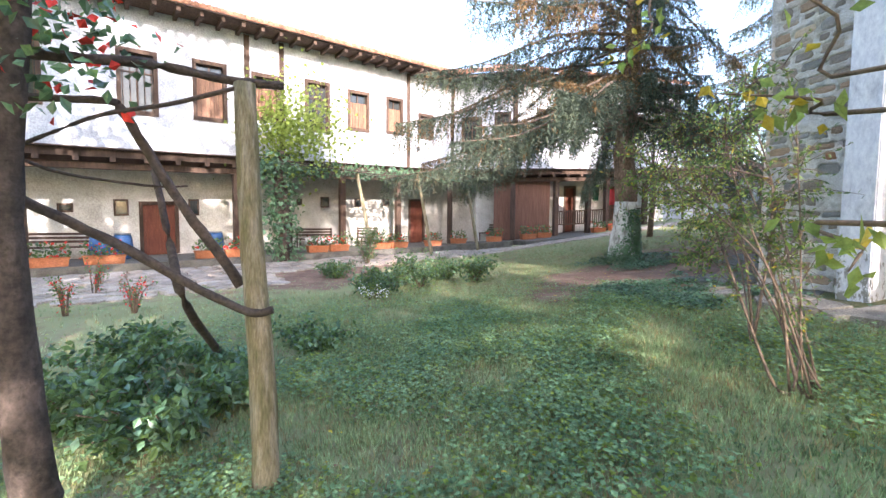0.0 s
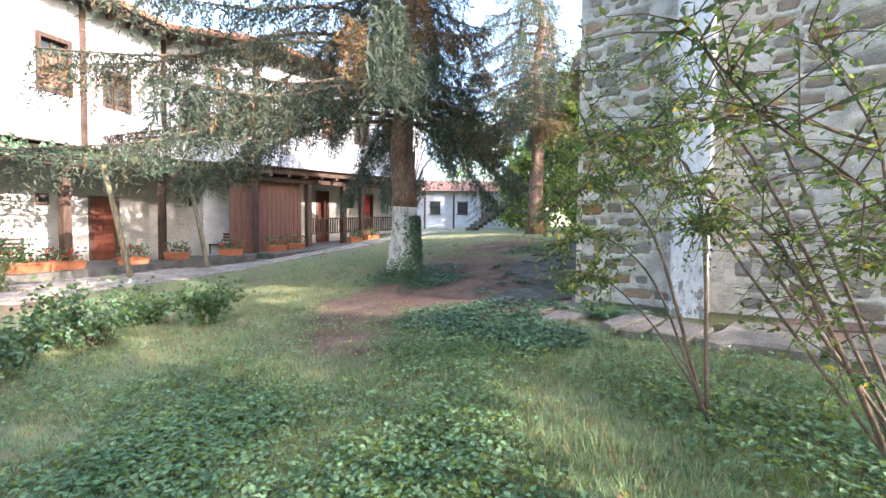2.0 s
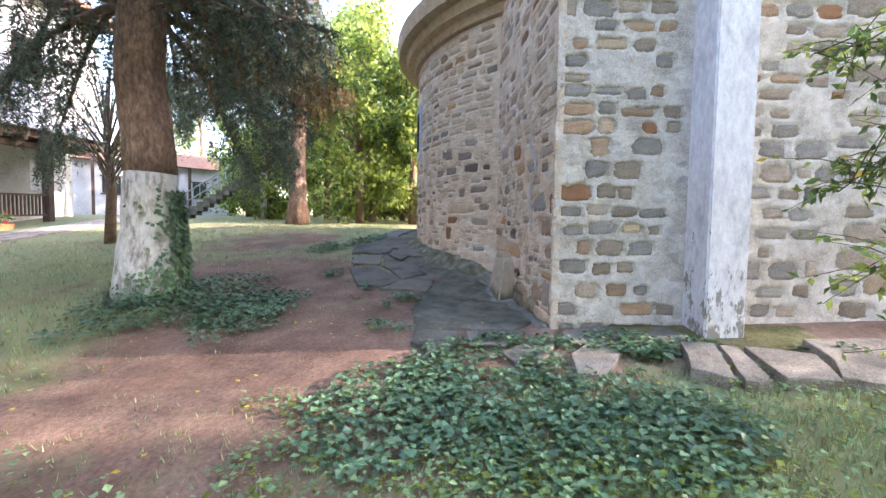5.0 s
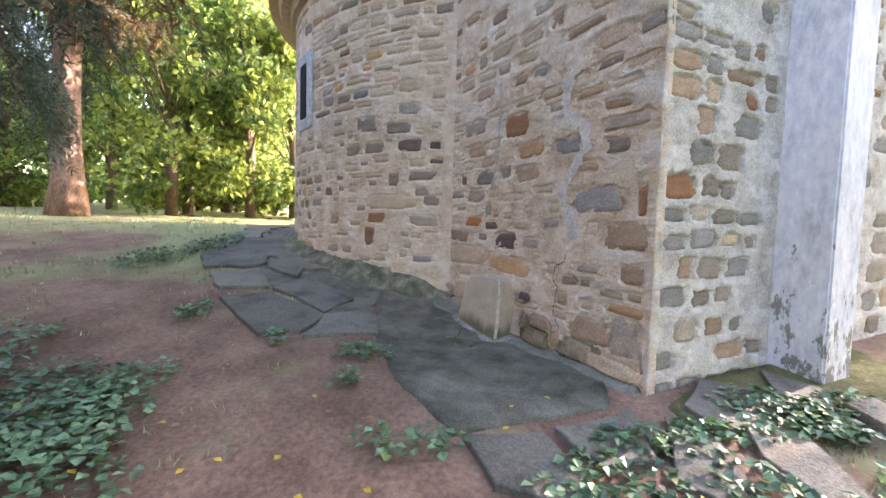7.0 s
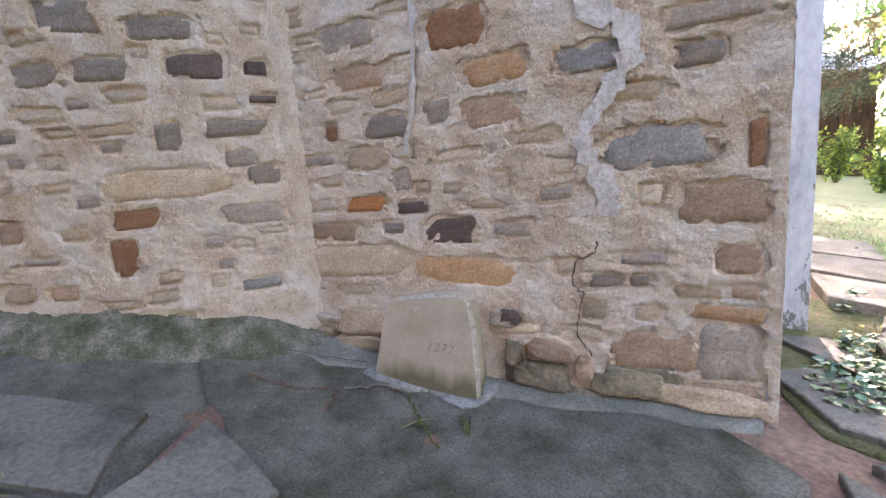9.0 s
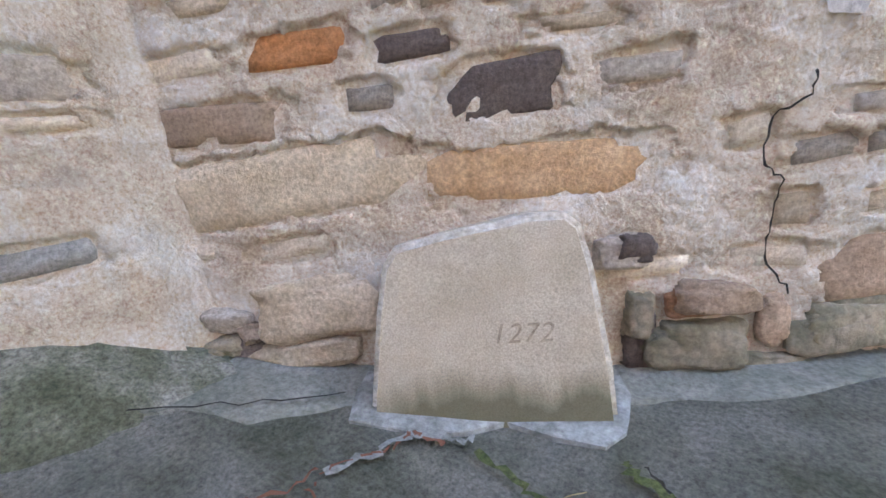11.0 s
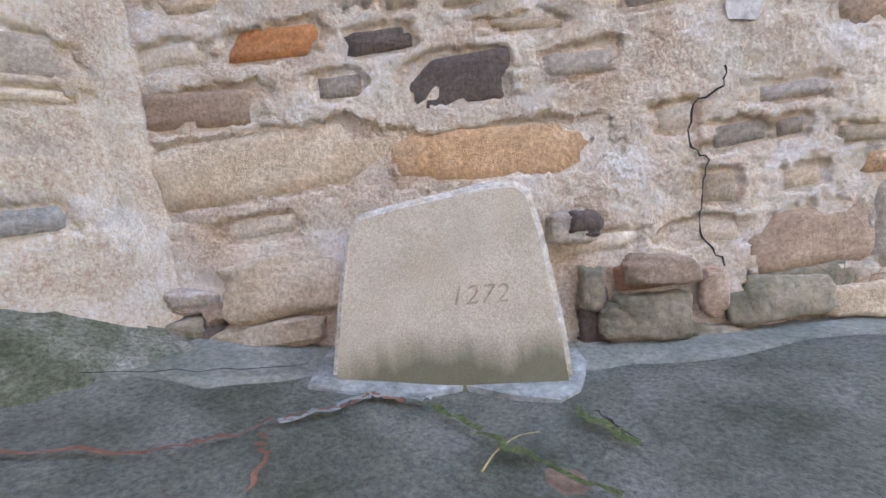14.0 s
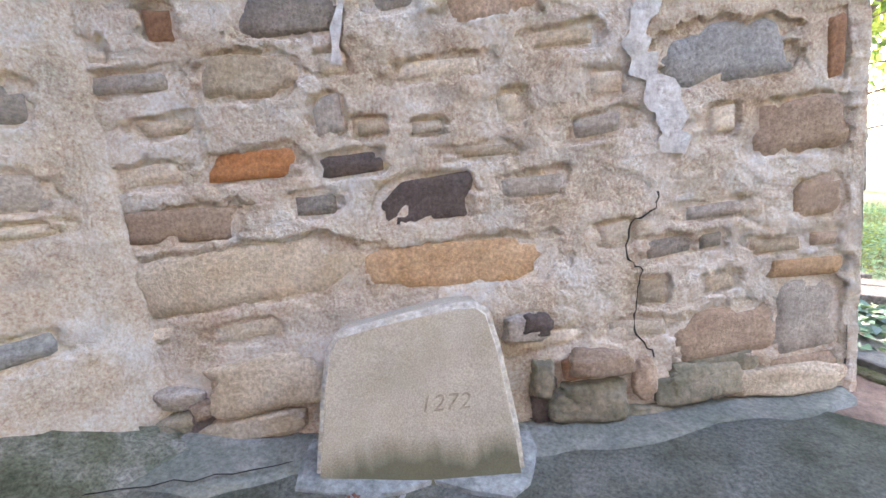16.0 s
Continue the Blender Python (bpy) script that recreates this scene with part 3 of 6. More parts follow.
APSE_KNOWN = {
    "grey": [(0.26, 1.62, 0.34, 0.1), (1.0, 1.54, 0.13, 0.06), (0.28, 1.43, 0.17, 0.1), (0.15, 1.32, 0.19, 0.11), (0.24, 1.07, 0.36, 0.11), (1.35, 1.98, 0.25, 0.12), (0.99, 1.99, 0.3, 0.12), (0.67, 1.58, 0.15, 0.15), (0.47, 2.43, 0.28, 0.12), (1.13, 2.29, 0.34, 0.16), (0.62, 2.21, 0.36, 0.12)],
    "tan": [(0.73, 1.3, 0.65, 0.16), (0.79, 0.71, 0.15, 0.07), (1.76, 0.68, 0.22, 0.11)],
    "rust": [(0.94, 1.1, 0.27, 0.12), (1.04, 0.86, 0.16, 0.21), (1.89, 1.46, 0.17, 0.11)],
    "brown": [(1.73, 1.07, 0.17, 0.12), (1.46, 0.67, 0.17, 0.09)],
    "dark": [(0.45, 1.99, 0.3, 0.13), (0.1, 1.79, 0.16, 0.05), (0.12, 1.98, 0.14, 0.09)],
    "blue": [(0.26, 0.61, 0.26, 0.08)],
}


def free(taken, a, z, w, h, gap):
    return all(abs(a - b[0]) > (w + b[2]) / 2 + gap or abs(z - b[1]) > (h + b[3]) / 2 + gap for b in taken)


def fill(taken, r, a0, a1, z0, z1, n, sizes, gap=0.02):
    """Further stones, each where there is still room, in level courses."""
    out = []
    for _ in range(n):
        w, h = r.uniform(*sizes[0]), r.uniform(*sizes[1])
        a, z = r.uniform(a0 + w / 2, a1 - w / 2), r.uniform(z0, z1)
        if free(taken + out, a, z, w, h, gap):
            out.append((a, z, w, h))
    return out


KINDS = ["grey"] * 4 + ["brown"] * 5 + ["tan"] * 8 + ["ochre"] * 3 + ["blue"] + ["rust"]


def courses(taken, r, a0, a1, z0, z1, heights, widths, keep, gap=0.02):
    """Roughly level courses of stones, left out where a known one sits."""
    out = []
    z = z0
    while z < z1:
        ch = r.uniform(*heights)
        a = a0 + r.uniform(-0.1, 0.1)
        while a < a1:
            w, h = r.uniform(*widths), ch * r.uniform(0.6, 0.98)
            q = (a + w / 2, z + ch / 2 + r.uniform(-0.02, 0.02), w, h)
            if q[0] + w / 2 < a1 + 0.05 and r.random() < keep and free(taken + out, *q, gap):
                out.append(q)
            a += w + r.uniform(0.02, 0.09)
        z += ch + r.uniform(0.015, 0.045)
    return out


def niche_stones():
    r = random.Random(11)
    taken, shown = [(1.7, 0.22, 0.7, 0.62), (2.25, 0.22, 0.6, 0.34), (0.72, 1.4, 0.14, 1.0), (1.05, 0.1, 0.35, 0.2)], []
    for kind, rows in NICHE.items():
        for a, z, w, h in rows:
            lo, hi = max(0.035, a - w / 2), a + w / 2
            a, w, h = (lo + hi) / 2, (hi - lo) * 1.08, h * 1.16
            place_stone(niche_wall, frame_on(on_church(a, -0.002, z), -U) @ pose(0, 0, 0, 0, r.uniform(-3, 3), 0), w, h, kind, r, r.uniform(0.004, 0.011))
            taken.append((a, z, w, h))
            shown.append((a, z, w, h))
    more = fill(taken, r, 0.0, 2.75, 0.0, 2.2, 420, ((0.10, 0.32), (0.05, 0.11)), 0.02)
    low = len(more)
    more += courses(taken + more, r, 0.02, 2.75, 2.2, 4.7, (0.10, 0.16), (0.14, 0.40), 0.72, 0.022)
    for k, (a, z, w, h) in enumerate(more):
        kind = r.choice(("faint", "faint", "faint", "tan")) if k < low else r.choice(KINDS)
        place_stone(niche_wall, frame_on(on_church(a, -0.002, z), -U) @ pose(0, 0, 0, 0, r.uniform(-4, 4), 0), w, h, kind, r, r.uniform(0.0, 0.009))
    mortar_face("mortar_face", niche_wall, M_MORTAR, lambda s, z, o: on_church(max(s, -0.045), -o if s > -0.045 else 0.06, z), -0.052, 2.95, -0.35, 2.4, 0.0075, 1.0, shown + more)
    mortar_face("mortar_face", niche_wall, M_MORTAR, lambda s, z, o: on_church(max(s, -0.045), -o if s > -0.045 else 0.06, z), -0.052, 2.95, 2.4, 4.8, 0.02, 1.0, shown + more)


def long_wall_stones():
    r = random.Random(12)
    cold = ["grey"] * 7 + ["blue"] * 5 + ["brown", "brown", "tan", "rust"]
    face = on_church(-0.03, 0.0)
    post = [(1.525, 2.0, 0.46, 9.0)]
    rows = courses(post, r, 0.05, 2.9, -0.35, 5.0, (0.12, 0.2), (0.12, 0.36), 0.85, 0.02)
    rows += courses(post + rows, r, 2.9, 7.0, -0.45, 5.0, (0.16, 0.26), (0.25, 0.6), 0.7, 0.03)
    for b, z, w, h in rows:
        o = face + V * b + Vector((0, 0, z))
        place_stone(long_wall, frame_on(o, V), w, h, r.choice(cold), r, r.uniform(0.0, 0.008))
    place = lambda s, z, o: on_church(-0.03, 0.0, z) + V * s - U * o
    mortar_face("mortar_face", long_wall, M_MORTAR2, place, -0.014, 1.4, -0.5, 3.6, 0.012, 20.0, rows)
    mortar_face("mortar_face", long_wall, M_MORTAR2, place, 1.4, 7.0, -0.5, 5.2, 0.025, 20.0, rows)
    mortar_face("mortar_face", long_wall, M_MORTAR2, place, -0.014, 1.4, 3.6, 5.2, 0.025, 20.0, rows)


def apse_stones():
    r = random.Random(13)
    known = [(a, z, w * 1.08, h * 1.16, kind) for kind, qs in APSE_KNOWN.items() for a, z, w, h in qs]
    rows = [q[:4] for q in known]
    kinds = [q[4] for q in known]
    more = fill(rows, r, 0.0, 2.0, 0.45, 2.4, 260, ((0.10, 0.30), (0.05, 0.11)), 0.02)
    rows += more
    kinds += [r.choice(("faint", "faint", "tan", "grey")) for _ in more]
    more = courses(rows + [(1.0, 1.2, 2.0, 2.4)], r, 0.0, 5.8, 0.4, 4.3, (0.09, 0.16), (0.14, 0.42), 0.8, 0.02)
    rows += more
    kinds += [r.choice(KINDS + ["faint"] * 6) for _ in more]
    for (s, z, w, h), kind in zip(rows, kinds):
        an = math.pi - 0.30 - s / AR
        c = Vector((math.cos(an), math.sin(an), 0))
        place_stone(apse, frame_on(APSE + c * (AR + 0.004) + Vector((0, 0, z)), Vector((-c.y, c.x, 0))), w, h, kind, r, r.uniform(0.0, 0.008))
    place = lambda s, z, o: APSE + Vector((math.cos(math.pi - 0.30 - s / AR), math.sin(math.pi - 0.30 - s / AR), 0)) * (AR + o) + Vector((0, 0, z))
    mortar_face("mortar_face", apse, M_MORTAR, place, 0.0, 2.2, -0.2, 2.6, 0.011, 40.0, rows)
    mortar_face("mortar_face", apse, M_MORTAR, place, 2.2, 6.2, -0.2, 2.6, 0.025, 40.0, rows)
    mortar_face("mortar_face", apse, M_MORTAR, place, 0.0, 6.2, 2.6, 4.35, 0.025, 40.0, rows)


def build_pilaster():
    bm = bmesh.new()
    c = on_church(-0.225, 1.525)
    m = Matrix.Translation(c) @ Matrix.Rotation(math.atan2(V.y, V.x), 4, "Z")
    bmesh.ops.create_cube(bm, size=1.0, matrix=m @ Matrix.Translation((0, 0, 4.1)) @ Matrix.Diagonal((0.39, 0.39, 8.6, 1)))
    bmesh.ops.bevel(bm, geom=list(bm.edges), offset=0.015, segments=2, affect="EDGES")
    return part("pilaster", bm, M_PILASTER, church, "whitewashed pilaster, paint flaking near its foot")


pilaster = build_pilaster()

# church roof
bm = bmesh.new()
ridge = [on_church(4.5, -0.6, H + 3), on_church(4.5, 12.5, H + 3)]
eaves = [on_church(-0.6, -0.6, H), on_church(-0.6, 12.5, H), on_church(9.6, 12.5, H), on_church(9.6, -0.6, H)]
vs = [bm.verts.new(p) for p in eaves + ridge]
for f in ((0, 1, 5, 4), (2, 3, 4, 5), (3, 0, 4), (1, 2, 5), (0, 3, 2, 1)):
    bm.faces.new([vs[i] for i in f])
part("roof", bm, M_TILE, church)

# ---- carved stone slab ----
def build_slab():
    """A low gravestone leaning on the wall, its number cut into the face."""
    o = on_church(1.665, -0.25, gz(*on_church(1.665, -0.25).xy) - 0.02)
    base = thing("carved_stone", "weathered grey stone marker numbered 1272, leaning on wall", "stone marker")
    base.matrix_basis = frame_on(o, -U) @ pose(0, 0, 0, -8, 0, 0)
    bm = bmesh.new()
    prof = [(x, z * 1.07) for x, z in [(-0.345, 0.0), (-0.332, 0.11), (-0.275, 0.36), (-0.245, 0.48), (-0.20, 0.528), (-0.06, 0.548), (0.17, 0.572), (0.265, 0.566), (0.305, 0.53), (0.325, 0.42), (0.352, 0.16), (0.355, 0.0)]]
    fr = [bm.verts.new((x, 0, z)) for x, z in prof]
    bk = [bm.verts.new((x * 0.93, 0.19, z)) for x, z in prof]
    ff = bm.faces.new(fr)
    bm.faces.new(bk[::-1])
    n = len(fr)
    for i in range(n):
        bm.faces.new((fr[i], bk[i], bk[(i + 1) % n], fr[(i + 1) % n]))
    bmesh.ops.recalc_face_normals(bm, faces=bm.faces)
    worn = bmesh.ops.bevel(bm, geom=list(ff.edges), offset=0.020, segments=3, affect="EDGES")["faces"]
    for f in worn:
        f.material_index, f.smooth = 1, True
    for v in bm.verts:
        v.co += Vector((noise.noise(v.co * 9), noise.noise(v.co * 9 + Vector((5, 0, 0))), noise.noise(v.co * 9 + Vector((9, 0, 0))))) * 0.006
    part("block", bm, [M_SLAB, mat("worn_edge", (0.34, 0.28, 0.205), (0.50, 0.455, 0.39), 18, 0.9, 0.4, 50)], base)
    cv = bpy.data.curves.new("number", "FONT")
    cv.body, cv.size, cv.extrude, cv.space_character, cv.shear = "1272", 0.078, 0.0015, 1.1, 0.25
    tmp = new("number_curve", cv)
    me = bpy.data.meshes.new_from_object(tmp.evaluated_get(bpy.context.evaluated_depsgraph_get()))
    bpy.data.objects.remove(tmp)
    me.materials.clear()
    me.materials.append(mat("cut_letters", (0.25, 0.20, 0.145), (0.34, 0.28, 0.205), 8, 0.95, 0.3, 60))
    tx = new("engraved_number", me)
    tx.parent = base
    tx.matrix_basis = pose(0.03, -0.0025, 0.272, 90, 3, 0)
    return base


slab = build_slab()

# ---- monastery wings ----
FLOOR = [(-0.55, -0.25), (-0.25, 0.0), (0.0, 0.95)]
WINGS = [
    ((-18.0, 5.1, 3.13), (-4.0, 20.2, 3.89)),
    ((-4.0, 20.2, 3.89), (-0.45, 19.8, 3.89)),
    ((-0.45, 19.8, 3.89), (10.2, 25.3, 4.50)),
]


class Wing:
    """One straight run of the building: s along its jetty, d behind it, h above it."""

    def __init__(self, i):
        a, b = (Vector(p) for p in WINGS[i])
        self.a, self.slope = a, b.z - a.z
        u = Vector((b.x - a.x, b.y - a.y, 0))
        self.length = u.length
        self.slope /= self.length
        self.u = u.normalized()
        self.n = Vector((-self.u.y, self.u.x, 0))
        self.rz = math.degrees(math.atan2(self.u.y, self.u.x))
        self.f0, self.f1 = FLOOR[i]
        lab = ("long two-storey monastery wing, white upper floor over timber gallery", "short white wing joining two galleries", "white monastery wing with timber gallery and railing")[i]
        self.ob = thing("monastery_wing", lab, "building", "monastery wings", "structure")

    def at(self, s, d=0.0, h=0.0):
        return self.a + self.u * s + self.n * d + Vector((0, 0, self.slope * s + h))

    def floor(self, s):
        return self.f0 + (self.f1 - self.f0) * s / self.length

    def prism(self, bm, s0, s1, d0, d1, h0, h1, to_floor=False):
        pts = []
        for s, d in ((s0, d0), (s1, d0), (s1, d1), (s0, d1)):
            lo = self.at(s, d, h0)
            if to_floor:
                lo.z = self.floor(s) - 0.4
            pts.append((lo, self.at(s, d, h1)))
        v = [bm.verts.new(p[0]) for p in pts] + [bm.verts.new(p[1]) for p in pts]
        for q in ((0, 1, 5, 4), (1, 2, 6, 5), (2, 3, 7, 6), (3, 0, 4, 7), (4, 5, 6, 7), (3, 2, 1, 0)):
            bm.faces.new([v[i] for i in q])
        return bm

    def wall(self, name, s0, s1, d0, d1, h0, h1, holes, material, to_floor=False):
        """A wall with openings cut through it: built of the strips round them."""
        bm = bmesh.new()
        cuts = sorted({s0, s1, *[q for o in holes for q in (o[0], o[1])]})
        for a, b in zip(cuts, cuts[1:]):
            inside = sorted((o for o in holes if o[0] < (a + b) / 2 < o[1]), key=lambda o: o[2])
            z, first = h0, True
            for o in inside:
                if o[2] > z + 0.01:
                    self.prism(bm, a, b, d0, d1, z, o[2], to_floor and first)
                z, first = o[3], False
            self.prism(bm, a, b, d0, d1, z, h1, to_floor and first)
        bmesh.ops.recalc_face_normals(bm, faces=bm.faces)
        return part(name, bm, material, self.ob)


wings = [Wing(i) for i in range(3)]
WINDOWS = [
    [(5.57, 6.64, 1.36, 3.45), (7.84, 8.89, 1.40, 3.50), (9.92, 10.92, 1.66, 3.42), (12.12, 13.18, 1.45, 3.55), (14.18, 15.23, 1.70, 3.45), (16.3, 17.2, 1.75, 3.45), (18.3, 19.2, 1.7, 2.9), (2.6, 3.6, 1.36, 3.45)],
    [(0.65, 1.70, 1.08, 2.9), (2.5, 3.30, 1.60, 3.1)],
    [(1.40, 2.60, 1.75, 3.3), (3.6, 4.6, 1.8, 3.3), (5.8, 6.8, 1.8, 3.3), (8.0, 9.0, 1.8, 3.3)],
]
SHUTTERED = [[1, 2, 4, 5], [], [1]]
DOORS = [[(6.20, 7.45, -1.72), (19.2, 20.3, -1.55)], [], [(4.9, 5.7, -0.85), (8.5, 9.3, -0.9)]]
TIMBERS = [[9.7, 11.08, 17.6], [0.05, 3.55], [0.05]]
POSTS = [[0.5, 3.0, 9.3, 14.0, 17.2], [-0.15, 3.5], [3.0, 5.3, 6.65, 9.7]]
EAVE = 4.95


def build_window(w, i, s0, s1, h0, h1, shut):
    ob = part("window", w.prism(bmesh.new(), s0 + 0.07, s1 - 0.07, 0.16, 0.18, h0 + 0.07, h1 - 0.07), M_GLASS, w.ob, "dark-framed window")
    fr = bmesh.new()
    for q in ((s0 - 0.06, s1 + 0.06, h0 - 0.08, h0 + 0.07), (s0 - 0.06, s1 + 0.06, h1 - 0.07, h1 + 0.08), (s0 - 0.06, s0 + 0.07, h0 + 0.07, h1 - 0.07), (s1 - 0.07, s1 + 0.06, h0 + 0.07, h1 - 0.07)):
        w.prism(fr, q[0], q[1], -0.045, 0.2, q[2], q[3])
    part("frame", fr, M_WOOD, ob)
    bars = bmesh.new()
    mid = (s0 + s1) / 2
    w.prism(bars, mid - 0.03, mid + 0.03, 0.11, 0.155, h0 + 0.07, h1 - 0.07)
    w.prism(bars, s0 + 0.07, s1 - 0.07, 0.115, 0.155, h0 + 0.66 * (h1 - h0), h0 + 0.66 * (h1 - h0) + 0.05)
    part("glazing_bar", bars, M_WOOD, ob)
    if shut:
        n = 6
        for k in range(n):
            a = s0 + 0.08 + (s1 - s0 - 0.16) * k / n
            part("slat", w.prism(bmesh.new(), a, a + (s1 - s0 - 0.16) / n - 0.012, 0.04, 0.075, h0 + 0.08, h1 - 0.5), M_SHUTTER, ob)
    else:
        for k in range(5):
            a = s0 + 0.12 + (s1 - s0 - 0.24) * k / 4
            part("grille_bar", w.prism(bmesh.new(), a - 0.012, a + 0.012, 0.02, 0.044, h0 + 0.07, h1 - 0.07), M_WOOD, ob)


def build_door(w, s0, s1, h1):
    lo = w.floor((s0 + s1) / 2) - (w.a.z + w.slope * (s0 + s1) / 2) + 0.02
    ob = part("door", w.prism(bmesh.new(), s0 + 0.08, s1 - 0.08, 2.27, 2.32, lo, h1 - 0.08), M_DOOR, w.ob, "closed red-brown wooden door")
    fr = bmesh.new()
    w.prism(fr, s0 - 0.05, s0 + 0.08, 2.14, 2.4, lo, h1 - 0.08)
    w.prism(fr, s1 - 0.08, s1 + 0.05, 2.14, 2.4, lo, h1 - 0.08)
    w.prism(fr, s0 - 0.05, s1 + 0.05, 2.14, 2.4, h1 - 0.08, h1 + 0.06)
    part("door_frame", fr, M_WOOD, ob)
    for k in range(2):
        for j in range(2):
            a, b = s0 + 0.16 + k * (s1 - s0 - 0.3) / 2, lo + 0.15 + j * (h1 - lo - 0.3) / 2
            part("door_panel", w.prism(bmesh.new(), a, a + (s1 - s0 - 0.3) / 2 - 0.06, 2.25, 2.275, b, b + (h1 - lo - 0.3) / 2 - 0.1), M_DOOR, ob)


def build_wing(i):
    w = wings[i]
    L = w.length
    w.wall("upper_wall", 0.0, L, 0.0, 0.3, 0.0, EAVE, [(a, b, c, d) for a, b, c, d in WINDOWS[i]], M_PLASTER)
    for k, (a, b, c, d) in enumerate(WINDOWS[i]):
        build_window(w, i, a, b, c, d, k in SHUTTERED[i])
    lo = -5.2
    bm = bmesh.new()
    cuts = sorted({-1.3, L + 1.3, *[q for o in DOORS[i] for q in o[:2]]})
    for a, b in zip(cuts, cuts[1:]):
        o = [c for x, y, c in DOORS[i] if x < (a + b) / 2 < y]
        w.prism(bm, a, b, 2.2, 2.5, o[0] if o else lo, 0.0)
    bmesh.ops.recalc_face_normals(bm, faces=bm.faces)
    part("lower_wall", bm, M_LOWWALL, w.ob, "cream whitewashed gallery wall")
    part("room_behind", w.prism(bmesh.new(), 0.0, L, 2.6, 2.7, lo, EAVE), M_WOOD, w.ob)
    for a, b, c in DOORS[i]:
        build_door(w, a, b, c)
    part("jetty_beam", w.prism(bmesh.new(), -0.1, L + 0.1, -0.12, 0.22, -0.26, -0.003), M_WOOD, w.ob, "dark jetty beam")
    part("sill_board", w.prism(bmesh.new(), -0.1, L + 0.1, -0.3, 0.0, 0.004, 0.05), M_WOOD, w.ob)
    part("gallery_ceiling", w.prism(bmesh.new(), -0.9, L + 0.9, 0.31, 2.5, -0.2, -0.06 - 0.01 * i), M_WOOD, w.ob)
    part("plate_beam", w.prism(bmesh.new(), -0.1, L + 0.1, 0.24, 0.48, -0.62, -0.40), M_WOOD, w.ob)
    s = 0.5
    while s < L:
        part("joist_end", w.prism(bmesh.new(), s, s + 0.16, -0.18, 2.2, -0.40, -0.265), M_WOOD, w.ob)
        s += 0.95
    for s in TIMBERS[i]:
        part("timber_post", w.prism(bmesh.new(), s - 0.1, s + 0.1, -0.035, 0.06, 0.051, EAVE - 0.05), M_WOOD, w.ob, "dark upright timber in the wall")
    for s in POSTS[i]:
        lo2 = w.floor(s) - (w.a.z + w.slope * s) - 0.05
        part("gallery_post", w.prism(bmesh.new(), s - 0.13, s + 0.13, 0.24, 0.5, lo2, -0.63), M_WOOD, w.ob, "dark timber gallery post")
    # floor and its stone edge
    bm = bmesh.new()
    c = [w.at(0, -1.4), w.at(L, -1.4), w.at(L, 2.3), w.at(0, 2.3)]
    zz = [w.f0, w.f1, w.f1, w.f0]
    v = [bm.verts.new((p.x, p.y, z)) for p, z in zip(c, zz)] + [bm.verts.new((p.x, p.y, z - 1.2)) for p, z in zip(c, zz)]
    for q in ((0, 1, 2, 3), (0, 4, 5, 1), (1, 5, 6, 2), (3, 2, 6, 7), (0, 3, 7, 4)):
        bm.faces.new([v[k] for k in q])
    bmesh.ops.recalc_face_normals(bm, faces=bm.faces)
    part("gallery_floor", bm, M_FLAG, w.ob, "raised stone-paved gallery floor")
    # eaves: boards, rafters and tiled roof
    part("eaves_board", w.prism(bmesh.new(), -0.3, L + 0.3, -1.05, 0.4, EAVE + 0.004, EAVE + 0.05), M_WOOD, w.ob)
    s = 0.2
    while s < L:
        part("rafter_end", w.prism(bmesh.new(), s, s + 0.13, -1.0, 0.1, EAVE - 0.16, EAVE), M_WOOD, w.ob)
        s += 0.7
    bm = bmesh.new()
    p = [w.at(-0.4, -1.15, EAVE + 0.05), w.at(L + 0.4, -1.15, EAVE + 0.05), w.at(L + 0.4, 3.8, EAVE + 2.0), w.at(-0.4, 3.8, EAVE + 2.0)]
    v = [bm.verts.new(q) for q in p] + [bm.verts.new(q + Vector((0, 0, 0.08))) for q in p]
    for q in ((0, 1, 2, 3), (4, 5, 6, 7), (0, 1, 5, 4), (1, 2, 6, 5), (2, 3, 7, 6), (3, 0, 4, 7)):
        bm.faces.new([v[k] for k in q])
    bmesh.ops.recalc_face_normals(bm, faces=bm.faces)
    roof = part("roof", bm, M_TILE, w.ob, "weathered clay tile roof")
    tiles = bmesh.new()
    s = -0.4
    while s < L + 0.4:
        tube(tiles, [w.at(s, -1.22, EAVE + 0.13), w.at(s, 1.4, EAVE + 0.13 + 1.05)], [0.09, 0.075], 6)
        s += 0.21
    tagged(part("roof_tiles", tiles, M_TILE, roof), kind="stuff")


for i in range(3):
    build_wing(i)


